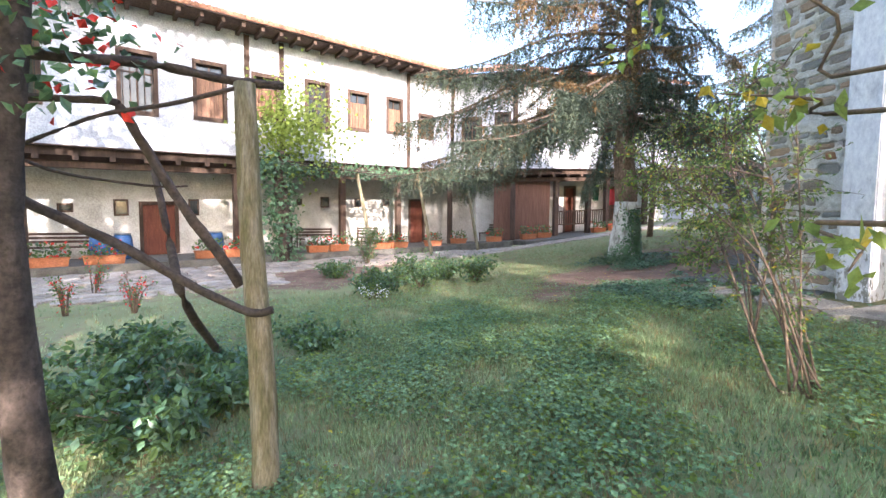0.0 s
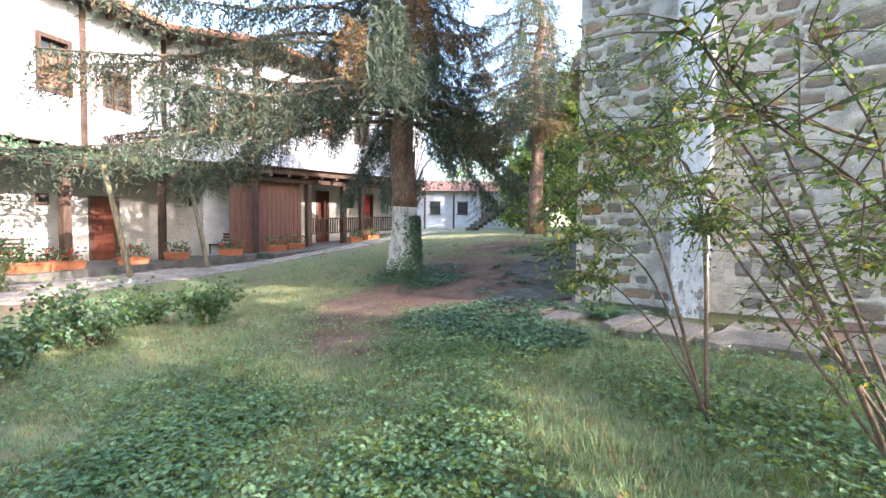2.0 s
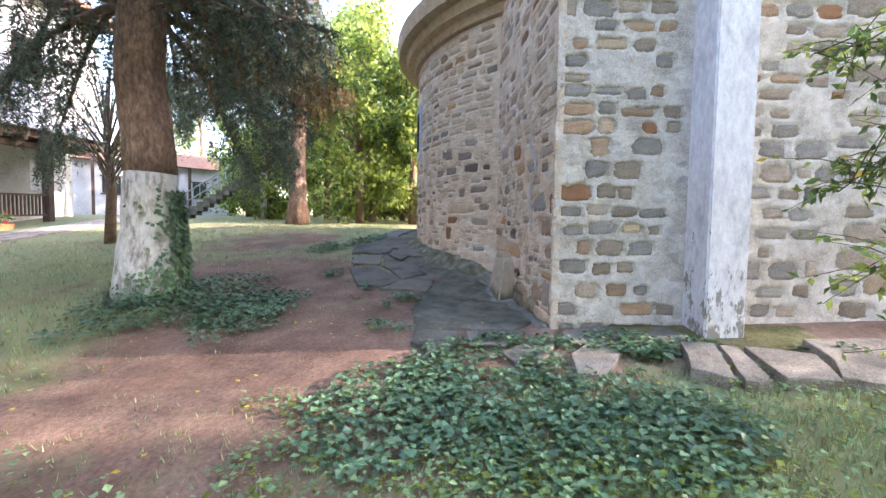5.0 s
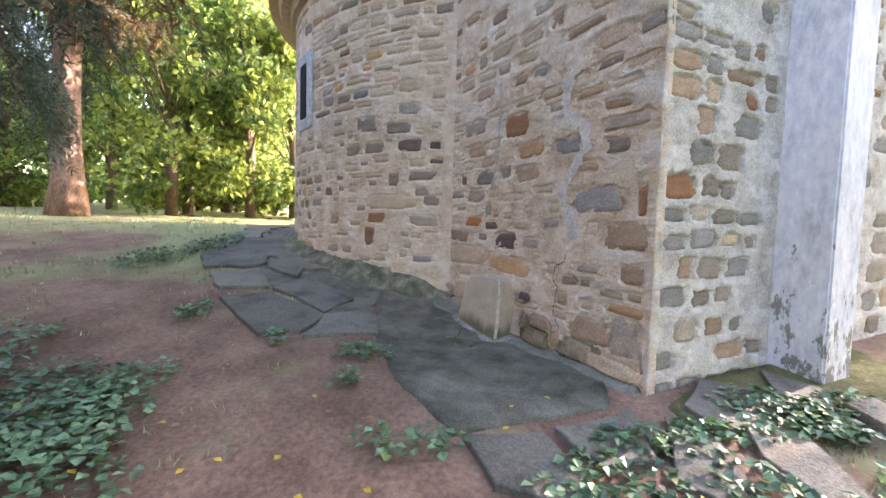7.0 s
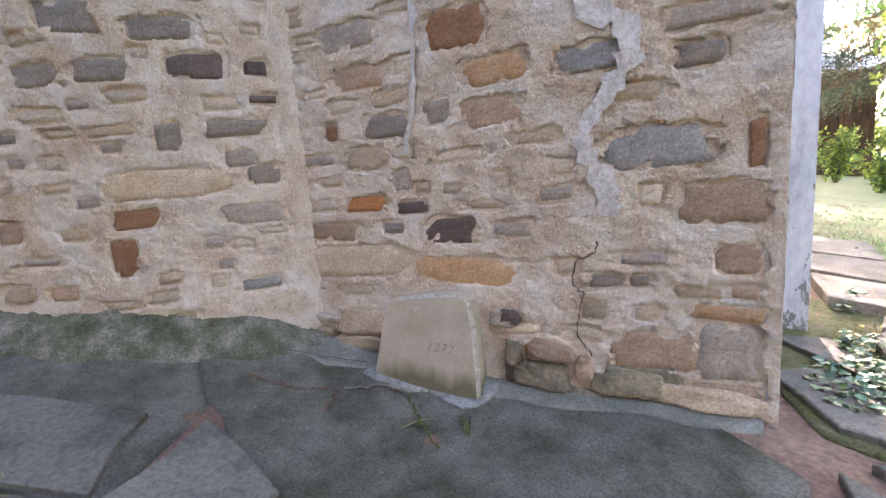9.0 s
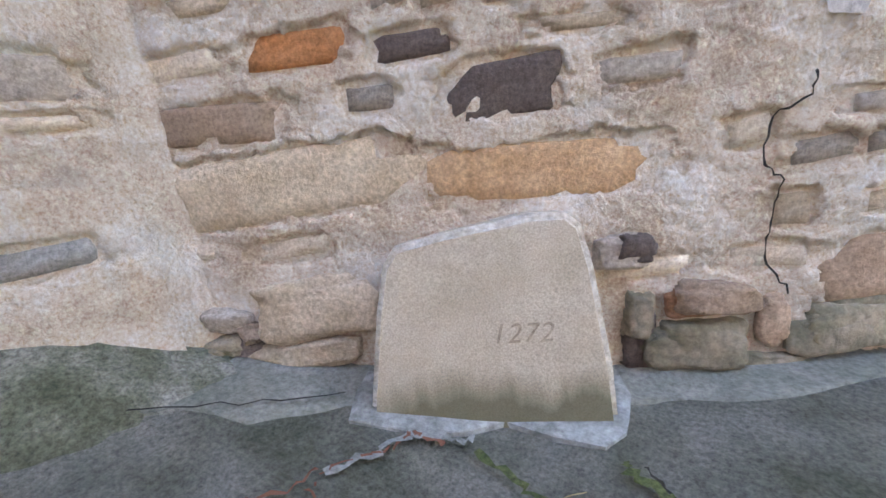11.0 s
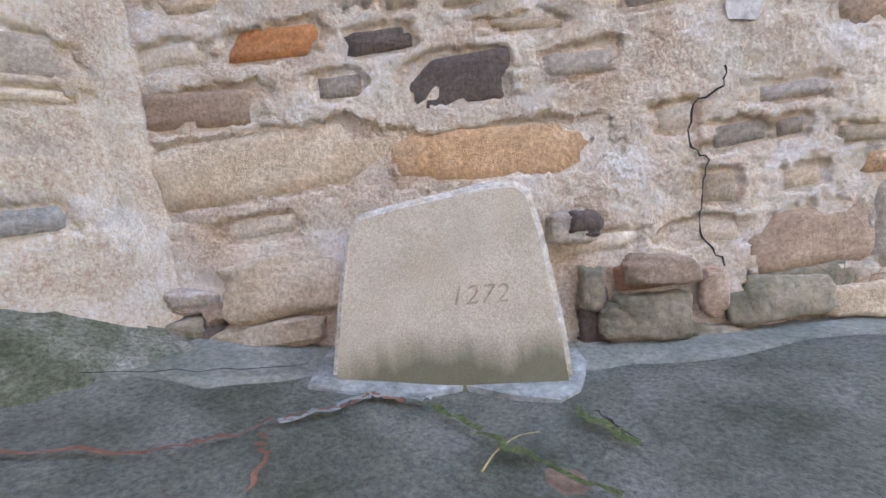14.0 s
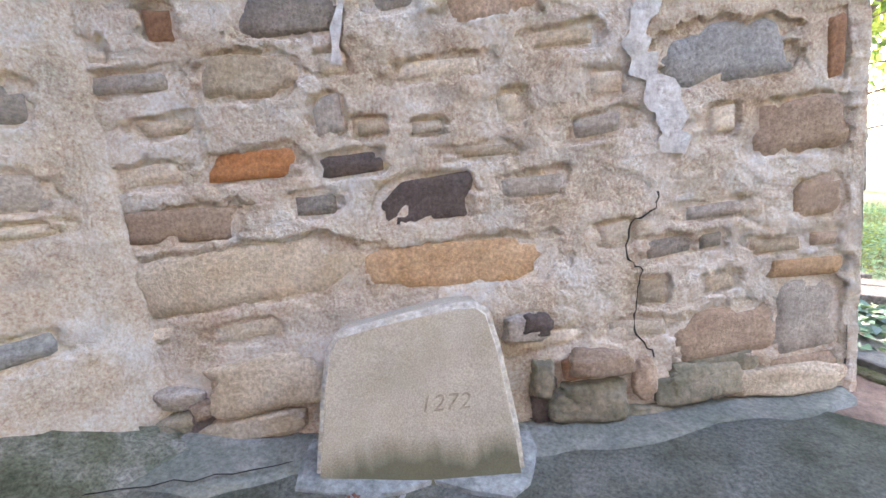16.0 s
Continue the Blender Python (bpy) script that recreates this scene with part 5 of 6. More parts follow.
# ---- plants ----
def grass_field():
    r = random.Random(31)
    s = Soup()
    n = 0
    while n < 62000:
        t = r.random()
        x, y = (r.gauss(-1.5, 2.4), r.gauss(0.8, 2.8)) if t < 0.66 else (r.gauss(0.5, 6.5), r.gauss(9, 6))
        g = grass_cover(x, y)
        if r.random() > g * 1.25 or y < -9 or x > 22 or math.hypot(x - APSE.x, y - APSE.y) < AR + 1.1:
            continue
        rel = Vector((x - QX, y - QY, 0))
        b = (rel.x * U.y - rel.y * U.x) / (V.x * U.y - V.y * U.x)
        a = (rel - V * b).dot(U)
        if a > -0.75 and b > -1.6:
            continue
        z = gz(x, y)
        mi = 1 if r.random() < 0.22 else 0
        for _ in range(4):
            an = r.uniform(0, 6.283)
            h = r.uniform(0.025, 0.075) * (0.6 + g)
            lean = Vector((math.cos(an), math.sin(an), 0)) * h * r.uniform(0.2, 0.9)
            o = Vector((x + r.uniform(-0.04, 0.04), y + r.uniform(-0.04, 0.04), z - 0.005))
            wv = Vector((-math.sin(an), math.cos(an), 0)) * r.uniform(0.003, 0.006)
            s.tri(o - wv, o + wv, o + lean + Vector((0, 0, h)), mi)
        n += 1
    ob = s.make("grass", [M_GRASS, M_DRYGRASS])
    tagged(ob, "short patchy lawn grass mixed with dry blades", "grass", kind="stuff")
    w = Soup()
    n = 0
    while n < 72000:
        x, y = r.gauss(-1.2, 2.6), r.gauss(1.0, 2.7)
        if r.random() > 0.25 + 0.9 * noise.noise((x * 0.8, y * 0.8, 9.0)) + 0.4 * grass_cover(x, y) - 0.2:
            continue
        rel = Vector((x - QX, y - QY, 0))
        b = (rel.x * U.y - rel.y * U.x) / (V.x * U.y - V.y * U.x)
        a = (rel - V * b).dot(U)
        if (a > -1.0 and b > -0.6) or math.hypot(x - APSE.x, y - APSE.y) < AR + 2.0 or (x > 2.2 and 3.6 < y < 7.2) or grass_cover(x, y) < 0.2:
            continue
        an = r.uniform(0, 6.283)
        ln = r.uniform(0.02, 0.06)
        w.leaf((x, y, gz(x, y) + r.uniform(0.01, 0.09)), (math.cos(an), math.sin(an), r.uniform(-0.2, 0.5)), (r.uniform(-0.3, 0.3), r.uniform(-0.3, 0.3), 1), ln, ln * 0.8, 0 if r.random() < 0.75 else 1)
        n += 1
    tagged(w.make("clover", [M_CLOVER, M_LEAF2]), "low broad-leaved weeds growing among the grass", "weeds", kind="stuff")
    f = Soup()
    for _ in range(650):
        x, y = r.uniform(-4, 5), r.uniform(-3, 9)
        rel = Vector((x - QX, y - QY, 0))
        b = (rel.x * U.y - rel.y * U.x) / (V.x * U.y - V.y * U.x)
        if ((rel - V * b).dot(U) > -0.05 and b > -0.1) or (x > 3.2 and y > 3.6):
            continue
        an = r.uniform(0, 6.283)
        f.leaf((x, y, gz(x, y) + 0.035), (math.cos(an), math.sin(an), 0.1), (0, r.uniform(-0.4, 0.4), 1), r.uniform(0.03, 0.07), 0.035, 0 if r.random() < 0.6 else 1)
    tagged(f.make("fallen_leaves", [M_SHUTTER, M_YELLOW]), "scattered brown and yellow fallen leaves", "leaves", kind="stuff")


def ivy_bed(spots, label, n_per, size, hmax, seed, mats=None):
    r = random.Random(seed)
    s = Soup()
    for cx, cy, rx, ry in spots:
        for _ in range(int(n_per * rx * ry)):
            an, q = r.uniform(0, 6.283), r.random() ** 0.6
            q *= 0.75 + 0.35 * noise.noise((math.cos(an) * 2 + cx, math.sin(an) * 2 + cy, seed))
            x, y = cx + math.cos(an) * q * rx, cy + math.sin(an) * q * ry
            ln = r.uniform(0.7, 1.3) * size
            d = r.uniform(0, 6.283)
            s.leaf((x, y, gz(x, y) + 0.03 + r.uniform(0.0, hmax) * (1 - q * 0.6)), (math.cos(d), math.sin(d), r.uniform(-0.5, 0.15)), (r.uniform(-0.5, 0.5), r.uniform(-0.5, 0.5), 1), ln, ln * 0.95, 0 if r.random() < 0.93 else 1)
    return tagged(s.make("ivy", mats or [M_IVY, M_LEAF]), label, "ivy", kind="stuff")


def spot(p, rx, ry):
    return (*p, rx, ry)


ivy_bed([spot((1.23, 4.75), 0.9, 0.8), spot((1.44, 3.91), 0.9, 0.8), spot((1.74, 3.27), 0.8, 0.7), spot((1.94, 4.63), 0.8, 0.5), spot((1.70, 2.86), 0.7, 0.5), spot((2.26, 3.90), 0.35, 0.3), spot((2.88, 3.08), 0.3, 0.25), spot((2.64, 4.27), 0.18, 0.4), spot((2.74, 3.80), 0.16, 0.45), spot((2.80, 3.20), 0.2, 0.35), (3.0, 3.3, 0.35, 0.5), (3.05, 2.75, 0.25, 0.4), (3.35, 1.6, 0.2, 0.5)], "dark glossy ivy creeping over the ground", 1500, 0.055, 0.10, 51)
ivy_bed([spot((2.57, 7.61), 0.9, 0.7), spot((2.86, 7.33), 0.6, 0.35), spot((2.09, 7.25), 0.7, 0.6), spot((3.78, 6.00), 0.28, 0.3), spot((3.26, 6.02), 0.2, 0.14), spot((2.56, 5.59), 0.15, 0.4), spot((4.33, 7.66), 0.35, 0.2), spot((3.87, 6.73), 0.2, 0.12)], "low ivy patches on the bare earth", 1500, 0.05, 0.09, 52)
ivy_bed([(2.35, 8.6, 1.7, 1.3), (2.5, 9.2, 0.7, 0.7), (6.3, 9.3, 0.9, 0.5), (7.4, 9.0, 0.9, 0.5)], "ivy growing round the spruce foot", 900, 0.06, 0.16, 53)


def trunk_ivy(x, y, r0, h, seed, toward):
    r = random.Random(seed)
    s = Soup()
    for _ in range(2600):
        z = h * r.random() ** 1.7
        an = toward + r.gauss(0, 0.6 + 1.3 * max(0.0, 1 - z / 0.5))
        rr = r0 * (1.25 - 0.2 * z) + r.uniform(0.0, 0.10)
        d = r.uniform(0, 6.283)
        s.leaf((x + math.cos(an) * rr, y + math.sin(an) * rr, gz(x, y) + z), (math.cos(an) * 0.3 + math.cos(d) * 0.5, math.sin(an) * 0.3 + math.sin(d) * 0.5, -0.7), (math.cos(an), math.sin(an), 0.4), r.uniform(0.05, 0.08), 0.06)
    tagged(s.make("climbing_ivy", [M_IVY]), "dark ivy climbing the limewashed spruce trunk", "ivy", kind="stuff")


trunk_ivy(2.45, 9.25, 0.33, 1.5, 61, -0.6)


def shrub(name, label, x, y, h, rad, seed, mats, leaf=0.07, n=900, stems=9, cat="shrub", base_z=None):
    r = random.Random(seed)
    z0 = (gz(x, y) if base_z is None else base_z) - 0.02
    ob = thing(name, label, cat, at=(x, y, z0))
    wood, lv = bmesh.new(), Soup()
    for k in range(stems):
        an = r.uniform(0, 6.283)
        d = Vector((math.cos(an), math.sin(an), 0))
        tip = d * rad * r.uniform(0.3, 1.0) + Vector((0, 0, h * r.uniform(0.55, 1.0)))
        path = smooth_path([d * 0.03, tip * 0.45 + Vector((0, 0, h * 0.18)), tip], 4)
        tube(wood, path, taper(len(path), 0.012 + 0.006 * h, 0.004), 5)
        for _ in range(n // stems):
            t = 0.15 + 0.85 * r.random()
            i = min(len(path) - 2, int(t * (len(path) - 1)))
            p = path[i].lerp(path[i + 1], t * (len(path) - 1) - i) + rand_dir(r) * rad * 0.3 * r.random()
            if p.z < 0.02:
                p.z = 0.02 + r.random() * 0.1
            lv.leaf(p, rand_dir(r) + Vector((0, 0, -0.2)), rand_dir(r) + Vector((0, 0, 1)), leaf * r.uniform(0.6, 1.3), leaf * 0.6, r.randrange(len(mats)))
    part("stem", wood, M_TWIG, ob)
    lv.make("foliage", mats, ob)
    return ob


for (x, y), h, rad, sd in [((-3.28, 7.01), 0.85, 1.1, 1), ((-4.18, 5.64), 0.5, 0.7, 2), ((-1.89, 7.54), 0.7, 0.9, 3), ((-3.96, 6.97), 0.6, 0.9, 4), ((-6.27, 11.74), 1.6, 0.9, 5), ((-4.39, 6.28), 0.6, 0.9, 6), ((-2.97, 8.35), 0.6, 0.8, 7), ((-6.16, 8.24), 0.5, 0.7, 8)]:
    shrub("garden_shrub", "leafy dark green shrub at the lawn edge", x, y, h, rad, 100 + sd, [M_IVY, M_LEAF], 0.09, 1100)
shrub("variegated_shrub", "low shrub with pale variegated leaves", *(-4.15, 5.32), 0.35, 0.5, 120, [M_LEAF2, M_WHITE, M_LEAF], 0.06, 700)
for (x, y), h, rad, sd in [((-3.93, -0.85), 0.45, 0.7, 11), ((-5.26, -0.07), 0.5, 0.8, 12), ((-4.13, -0.19), 0.4, 0.7, 13), ((-5.02, -0.70), 0.5, 0.6, 14), ((-4.47, 0.65), 0.35, 0.7, 15), ((-3.99, 1.73), 0.3, 0.7, 16), ((-6.00, 1.06), 0.4, 0.7, 17)]:
    shrub("hydrangea", "broad-leaved green plant under the vine pergola", x, y, h, rad, 100 + sd, [M_LEAF, M_IVY], 0.10, 1000)
for (x, y), h, sd in [((-10.67, 4.74), 0.9, 21), ((-8.22, 3.29), 0.9, 22), ((-9.26, 2.88), 0.8, 23)]:
    shrub("rose_bush", "thin rose bush with a few red flowers", x, y, h, 0.4, 100 + sd, [M_LEAF, M_LEAF, M_FLOWER], 0.06, 260, 7)


# ---- tall bush beside the lawn ----
def build_bush(x, y, seed, stems, n=62, size=1.0):
    r = random.Random(seed)
    inv = Vector((x, y, gz(x, y) - 0.03))
    base = thing("tall_bush", "tall thin-stemmed bush with small green leaves", "bush", at=inv)
    for k, pts in enumerate(stems):
        path = [Vector(p) - inv for p in smooth_path(pts, 6)]
        part("stem", tube(bmesh.new(), path, taper(len(path), 0.016 if k in (0, 1) else 0.010, 0.003), 6, 0.08, k), M_TWIG, base)
        lv, tw = Soup(), bmesh.new()
        for _ in range(n):
            t = 0.42 + 0.58 * r.random()
            i = min(len(path) - 2, int(t * (len(path) - 1)))
            p = path[i].lerp(path[i + 1], t * (len(path) - 1) - i)
            d = rand_dir(r, 0.3)
            q = p + d * r.uniform(0.12, 0.42)
            tube(tw, [p, p.lerp(q, 0.5) + Vector((0, 0, 0.02)), q], [0.004, 0.003, 0.0015], 4)
            for j in range(9):
                c = p.lerp(q, (j + 1) / 9)
                lv.leaf(c, rand_dir(r) + d * 0.5 + Vector((0, 0, -0.2)), rand_dir(r) + Vector((0, 0, 0.8)), size * r.uniform(0.03, 0.055), size * r.uniform(0.014, 0.024), 0 if r.random() < 0.55 else (1 if r.random() < 0.94 else 2))
        part("twig", tw, M_TWIG, base)
        lv.make("foliage", [M_LEAF, M_LEAF2, M_YELLOW], base)


g = gz(1.15, -0.25)
STEMS = [
    [(1.08, -0.25, g), (0.94, -0.21, -0.26), (0.72, 0.07, 0.63), (0.65, 0.33, 1.05), (0.39, 0.63, 1.23)],
    [(1.20, -0.25, g), (1.10, -0.26, -0.25), (0.97, -0.13, 0.53), (0.98, -0.05, 0.99), (0.98, 0.02, 1.42), (0.82, 0.20, 1.88)],
    [(1.25, -0.32, g), (1.10, -0.33, -0.24), (1.04, -0.29, 0.99), (0.96, -0.26, 2.01)],
    [(0.98, 0.01, 1.36), (0.65, 0.24, 1.49), (0.28, 0.47, 1.46), (-0.02, 0.67, 1.38)],
    [(1.12, -0.2, g), (1.32, 0.05, 0.06), (1.29, 0.29, 0.50), (1.39, 0.49, 0.92), (1.02, 0.87, 1.88)],
    [(1.3, -0.2, g), (1.04, 0.65, 1.59), (0.76, 1.02, 1.41), (0.62, 1.40, 1.25), (0.54, 1.73, 1.02)],
    [(1.3, -0.3, g), (0.91, 0.62, 1.15), (0.94, 0.86, 1.28), (0.89, 1.17, 1.40), (0.78, 1.57, 2.06)],
    [(1.32, -0.2, g), (1.21, 0.65, 1.90), (1.17, 0.95, 1.82), (1.09, 1.29, 2.12), (0.81, 1.94, 2.27)],
    [(1.3, -0.2, g), (1.05, 0.62, 0.88), (1.15, 0.80, 1.07), (1.32, 1.05, 0.99)],
    [(1.2, -0.3, g), (0.85, -0.53, 0.28), (0.49, -0.47, 1.22), (0.41, -0.43, 1.85), (0.74, -0.51, 2.12)],
    [(1.1, -0.2, g), (0.82, -0.41, 0.54), (0.50, -0.18, 1.05), (0.16, 0.04, 1.38), (-0.14, 0.16, 1.69)],
]
build_bush(1.15, -0.25, 77, STEMS, 62)
g = gz(1.45, 0.95)
STEMS = [
    [(1.45, 0.95, g), (1.78, 1.30, 1.38), (1.58, 1.84, 1.83), (1.48, 2.18, 1.87), (1.36, 2.55, 1.81)],
    [(1.50, 1.00, g), (1.54, 1.47, 0.95), (1.42, 1.87, 1.38), (1.33, 2.19, 1.37), (1.27, 2.46, 1.15)],
    [(1.43, 0.93, g), (1.53, 1.46, 0.59), (1.36, 1.83, 0.95), (1.26, 2.09, 0.98), (1.27, 2.25, 0.81)],
    [(1.47, 0.90, g), (1.52, 1.45, 0.24), (1.32, 1.78, 0.59), (1.27, 1.96, 0.56), (1.23, 2.10, 0.46)],
]
build_bush(1.45, 0.95, 79, STEMS, 52, 1.35)


# ---- walnut sapling whose twigs reach over the lawn ----
def build_sapling():
    r = random.Random(78)
    x, y = 1.9, -4.4
    o = Vector((x, y, gz(x, y) - 0.05))
    base = thing("young_tree", "young tree with large yellowing leaves", "tree", at=o)
    part("trunk", tube(bmesh.new(), [(0, 0, 0), (0.05, 0.02, 1.2), (0.0, 0.1, 2.4), (-0.1, 0.1, 3.6)], [0.07, 0.055, 0.04, 0.015], 8, 0.06), M_TWIG, base)
    for k, pts in enumerate([
        [(1.9, -4.35, 1.2), (0.46, -1.68, 1.50), (0.24, -1.61, 1.57), (0.03, -1.53, 1.62), (-0.15, -1.35, 1.69)],
        [(1.9, -4.35, 2.0), (0.55, -1.56, 1.73), (0.39, -1.46, 2.02), (-0.01, -1.28, 2.39), (-0.61, -1.06, 2.43)],
        [(1.9, -4.35, 0.7), (0.10, -2.17, 0.98), (0.03, -2.18, 0.89), (-0.03, -2.20, 0.81)],
        [(1.9, -4.3, 2.2), (-0.02, -0.97, 2.64), (-0.29, -0.82, 2.24), (-0.48, -0.76, 2.13)],
    ]):
        path = [Vector(p) - o for p in smooth_path(pts, 5)]
        part("limb", tube(bmesh.new(), path, taper(len(path), 0.016, 0.003), 6), M_TWIG, base)
        lv = Soup()
        for _ in range(26):
            t = 0.45 + 0.55 * r.random()
            i = min(len(path) - 2, int(t * (len(path) - 1)))
            p = path[i].lerp(path[i + 1], t * (len(path) - 1) - i) + rand_dir(r) * 0.10
            lv.leaf(p, rand_dir(r) + Vector((0, 0, -0.5)), rand_dir(r) + Vector((0, 0, 0.5)), r.uniform(0.07, 0.12), r.uniform(0.045, 0.07), 0 if r.random() < 0.8 else 1)
        lv.make("foliage", [M_LEAF2, M_YELLOW], base)


build_sapling()


# ---- vine pergola ----
def build_pergola():
    base = thing("vine_pergola", "weathered pergola post carrying old dark vine stems", "pergola", at=(*(-2.91, -1.14), gz(*(-2.91, -1.14)) - 0.1))
    o = Vector((*(-2.91, -1.14), gz(*(-2.91, -1.14)) - 0.1))

    def loc(pts, n=5):
        return [Vector(p) - o for p in smooth_path(pts, n)]

    p = loc([(*(-2.85, -1.22), gz(*(-2.85, -1.22)) - 0.1), (-2.91, -1.16, -0.02), (-3.00, -1.11, 0.94), (-3.06, -1.06, 1.93)], 5)
    part("post", tube(bmesh.new(), p, taper(len(p), 0.092, 0.072), 12, 0.06, 1), M_POST, base, "mossy weathered wooden post")
    arms = [
        ([(-4.01, -1.79, 1.09), (-3.66, -1.46, 0.79), (-3.35, -1.31, 0.55), (-2.95, -1.24, 0.35), (-2.80, -1.19, 0.36)], 0.032, 0.028),
        ([(-4.06, -1.74, 1.93), (-3.77, -1.61, 1.93), (-3.54, -1.32, 1.99), (-3.22, -1.02, 1.98), (-2.92, -0.78, 2.00)], 0.035, 0.03),
        ([(-4.05, -1.76, 1.67), (-3.74, -1.46, 1.72), (-3.68, -1.41, 1.66), (-3.64, -1.27, 1.43), (-3.49, -1.17, 1.09), (-3.32, -1.06, 0.77), (-3.16, -0.99, 0.49)], 0.022, 0.04),
        ([(-3.11, -1.10, 1.89), (-3.43, -1.32, 1.73), (-3.72, -1.52, 1.62), (-3.98, -1.77, 1.40)], 0.016, 0.012),
        ([(-4.13, -0.68, 1.39), (-3.95, -0.74, 0.78), (-3.77, -0.80, 0.28), (*(-4.88, 1.22), gz(*(-4.88, 1.22)) - 0.03)], 0.024, 0.045),
        ([(-4.01, -1.78, 1.32), (-3.93, -1.57, 1.25), (-3.69, -1.14, 1.21), (-3.71, -0.83, 1.24)], 0.01, 0.008),
    ]
    for k, (pts, a, b) in enumerate(arms):
        q = loc(pts)
        part("vine_stem", tube(bmesh.new(), q, taper(len(q), a, b), 8, 0.14, k + 3), M_VINE, base)
    q = loc([(*(-3.86, -1.81), gz(*(-3.86, -1.81)) - 0.1), (-3.72, -2.00, -0.46), (-3.84, -1.97, 0.33), (-3.91, -1.93, 1.14), (-3.87, -1.86, 2.14), (-3.83, -1.83, 2.51)])
    part("vine_trunk", tube(bmesh.new(), q, [0.12, 0.115, 0.11, 0.105, 0.10, 0.10] + [0.10 - 0.002 * i for i in range(len(q) - 6)], 12, 0.10, 2), M_VINE, base, "thick gnarled trunk")
    r = random.Random(5)
    lv = Soup()
    for _ in range(330):
        c = Vector((-3.76, -1.80, 1.99)) - o + Vector((r.gauss(0, 0.22), r.gauss(0, 0.25), r.gauss(0.05, 0.22)))
        lv.leaf(c, rand_dir(r), rand_dir(r) + Vector((0, 0, 1)), r.uniform(0.05, 0.1), 0.06, r.choice((0, 0, 0, 0, 1, 2)))
    lv.make("foliage", [M_IVY, M_LEAF, M_FLOWER], base, "dark leaves with red blooms")


build_pergola()


def pole(name, label, pts, r0, r1, material, cat):
    z0 = Vector(pts[0])
    base = thing(name, label, cat, at=z0)
    q = [Vector(p) - z0 for p in smooth_path(pts, 4)]
    part("shaft", tube(bmesh.new(), q, taper(len(q), r0, r1), 8, 0.08, 3), material, base)
    return base


for a, b in [((14.0, 0.3), 0), ((17.2, 0.3), 1), ((20.3, 0.2), 2)]:
    w = wings[0]
    p = w.at(a[0], -2.6)
    t = w.at(a[0] - 0.6, -2.2, -0.5)
    pole("pergola_pole", "pale leaning pole holding up the vine", [(p.x, p.y, gz(p.x, p.y) - 0.1), tuple(Vector((p.x, p.y, gz(p.x, p.y))).lerp(t, 0.5)), tuple(t)], 0.09, 0.07, M_POST, "pole")
w = wings[0]
vine = thing("grape_vine", "grape vine trained on dark wires along the gallery", "vine", at=w.at(10.6, -1.2, -4.2))
o = w.at(10.6, -1.2, -4.2)
for k in range(6):
    q = [w.at(9.8 + k * 0.12, -0.3 - 0.42 * k, -0.55 + 0.05 * k) - o, w.at(15, -0.3 - 0.42 * k, -0.6 + 0.1 * math.sin(k * 2)) - o, w.at(20.5, -0.3 - 0.4 * k, -0.55) - o]
    p = smooth_path(q, 6)
    part("vine_cane", tube(bmesh.new(), p, taper(len(p), 0.03, 0.02), 5, 0.2, k), M_VINE, vine)
q = smooth_path([(0, 0, -0.3), (0.1, 0.1, 1.6), (0.0, -0.1, 3.2), (0.1, 0, 4.4)], 5)
part("vine_stem", tube(bmesh.new(), q, taper(len(q), 0.3, 0.22), 9, 0.2), M_VINE, vine)
lv = Soup()
r = random.Random(91)
for _ in range(5200):
    t = r.random()
    if t < 0.45:
        c = Vector((r.gauss(0.3, 1.0), r.gauss(0.3, 0.6), 5.3 + r.gauss(0, 0.85)))
    elif t < 0.75:
        c = Vector((r.gauss(0, 0.33), r.gauss(0, 0.33), r.uniform(-0.1, 4.4)))
    else:
        c = w.at(r.uniform(9.5, 20), r.uniform(-2.5, 0), -0.45 + r.gauss(0, 0.12)) - o
    lv.leaf(c, rand_dir(r) + Vector((0, 0, -0.6)), rand_dir(r) + Vector((0, -0.6, 0.6)), r.uniform(0.12, 0.22), 0.15, 1 if t < 0.45 else 0)
lv.make("foliage", [M_IVY, M_LEAF2], vine)
grass_field()


# ---- yard paving in front of the long wing ----
yard = thing("yard_paving", "pale worn flagstones of the monastery yard", "pavement", kind="structure")
YR = random.Random(33)
count = 0
for i in range(40):
    for j in range(9):
        s, d = 1.2 + i * 0.5 + YR.uniform(-0.1, 0.1), -1.75 - j * 0.62 + YR.uniform(-0.1, 0.1)
        c = wings[0].at(s, d)
        if count < 300 and (j < 5 or i < 16):
            sz = YR.uniform(0.24, 0.34)
            flag(yard, [(c.x + sz * YR.uniform(0.85, 1.2) * math.cos(q), c.y + sz * YR.uniform(0.85, 1.2) * math.sin(q)) for q in (0.5, 1.5, 2.6, 3.6, 4.7, 5.6)], M_PAVE)
            count += 1
for i in range(26):
    for j in range(3):
        c = wings[2].at(-3.0 + i * 0.55, -1.8 - j * 0.6)
        sz = YR.uniform(0.26, 0.36)
        flag(yard, [(c.x + sz * YR.uniform(0.85, 1.2) * math.cos(q), c.y + sz * YR.uniform(0.85, 1.2) * math.sin(q)) for q in (0.5, 1.5, 2.6, 3.6, 4.7, 5.6)], M_PAVE)


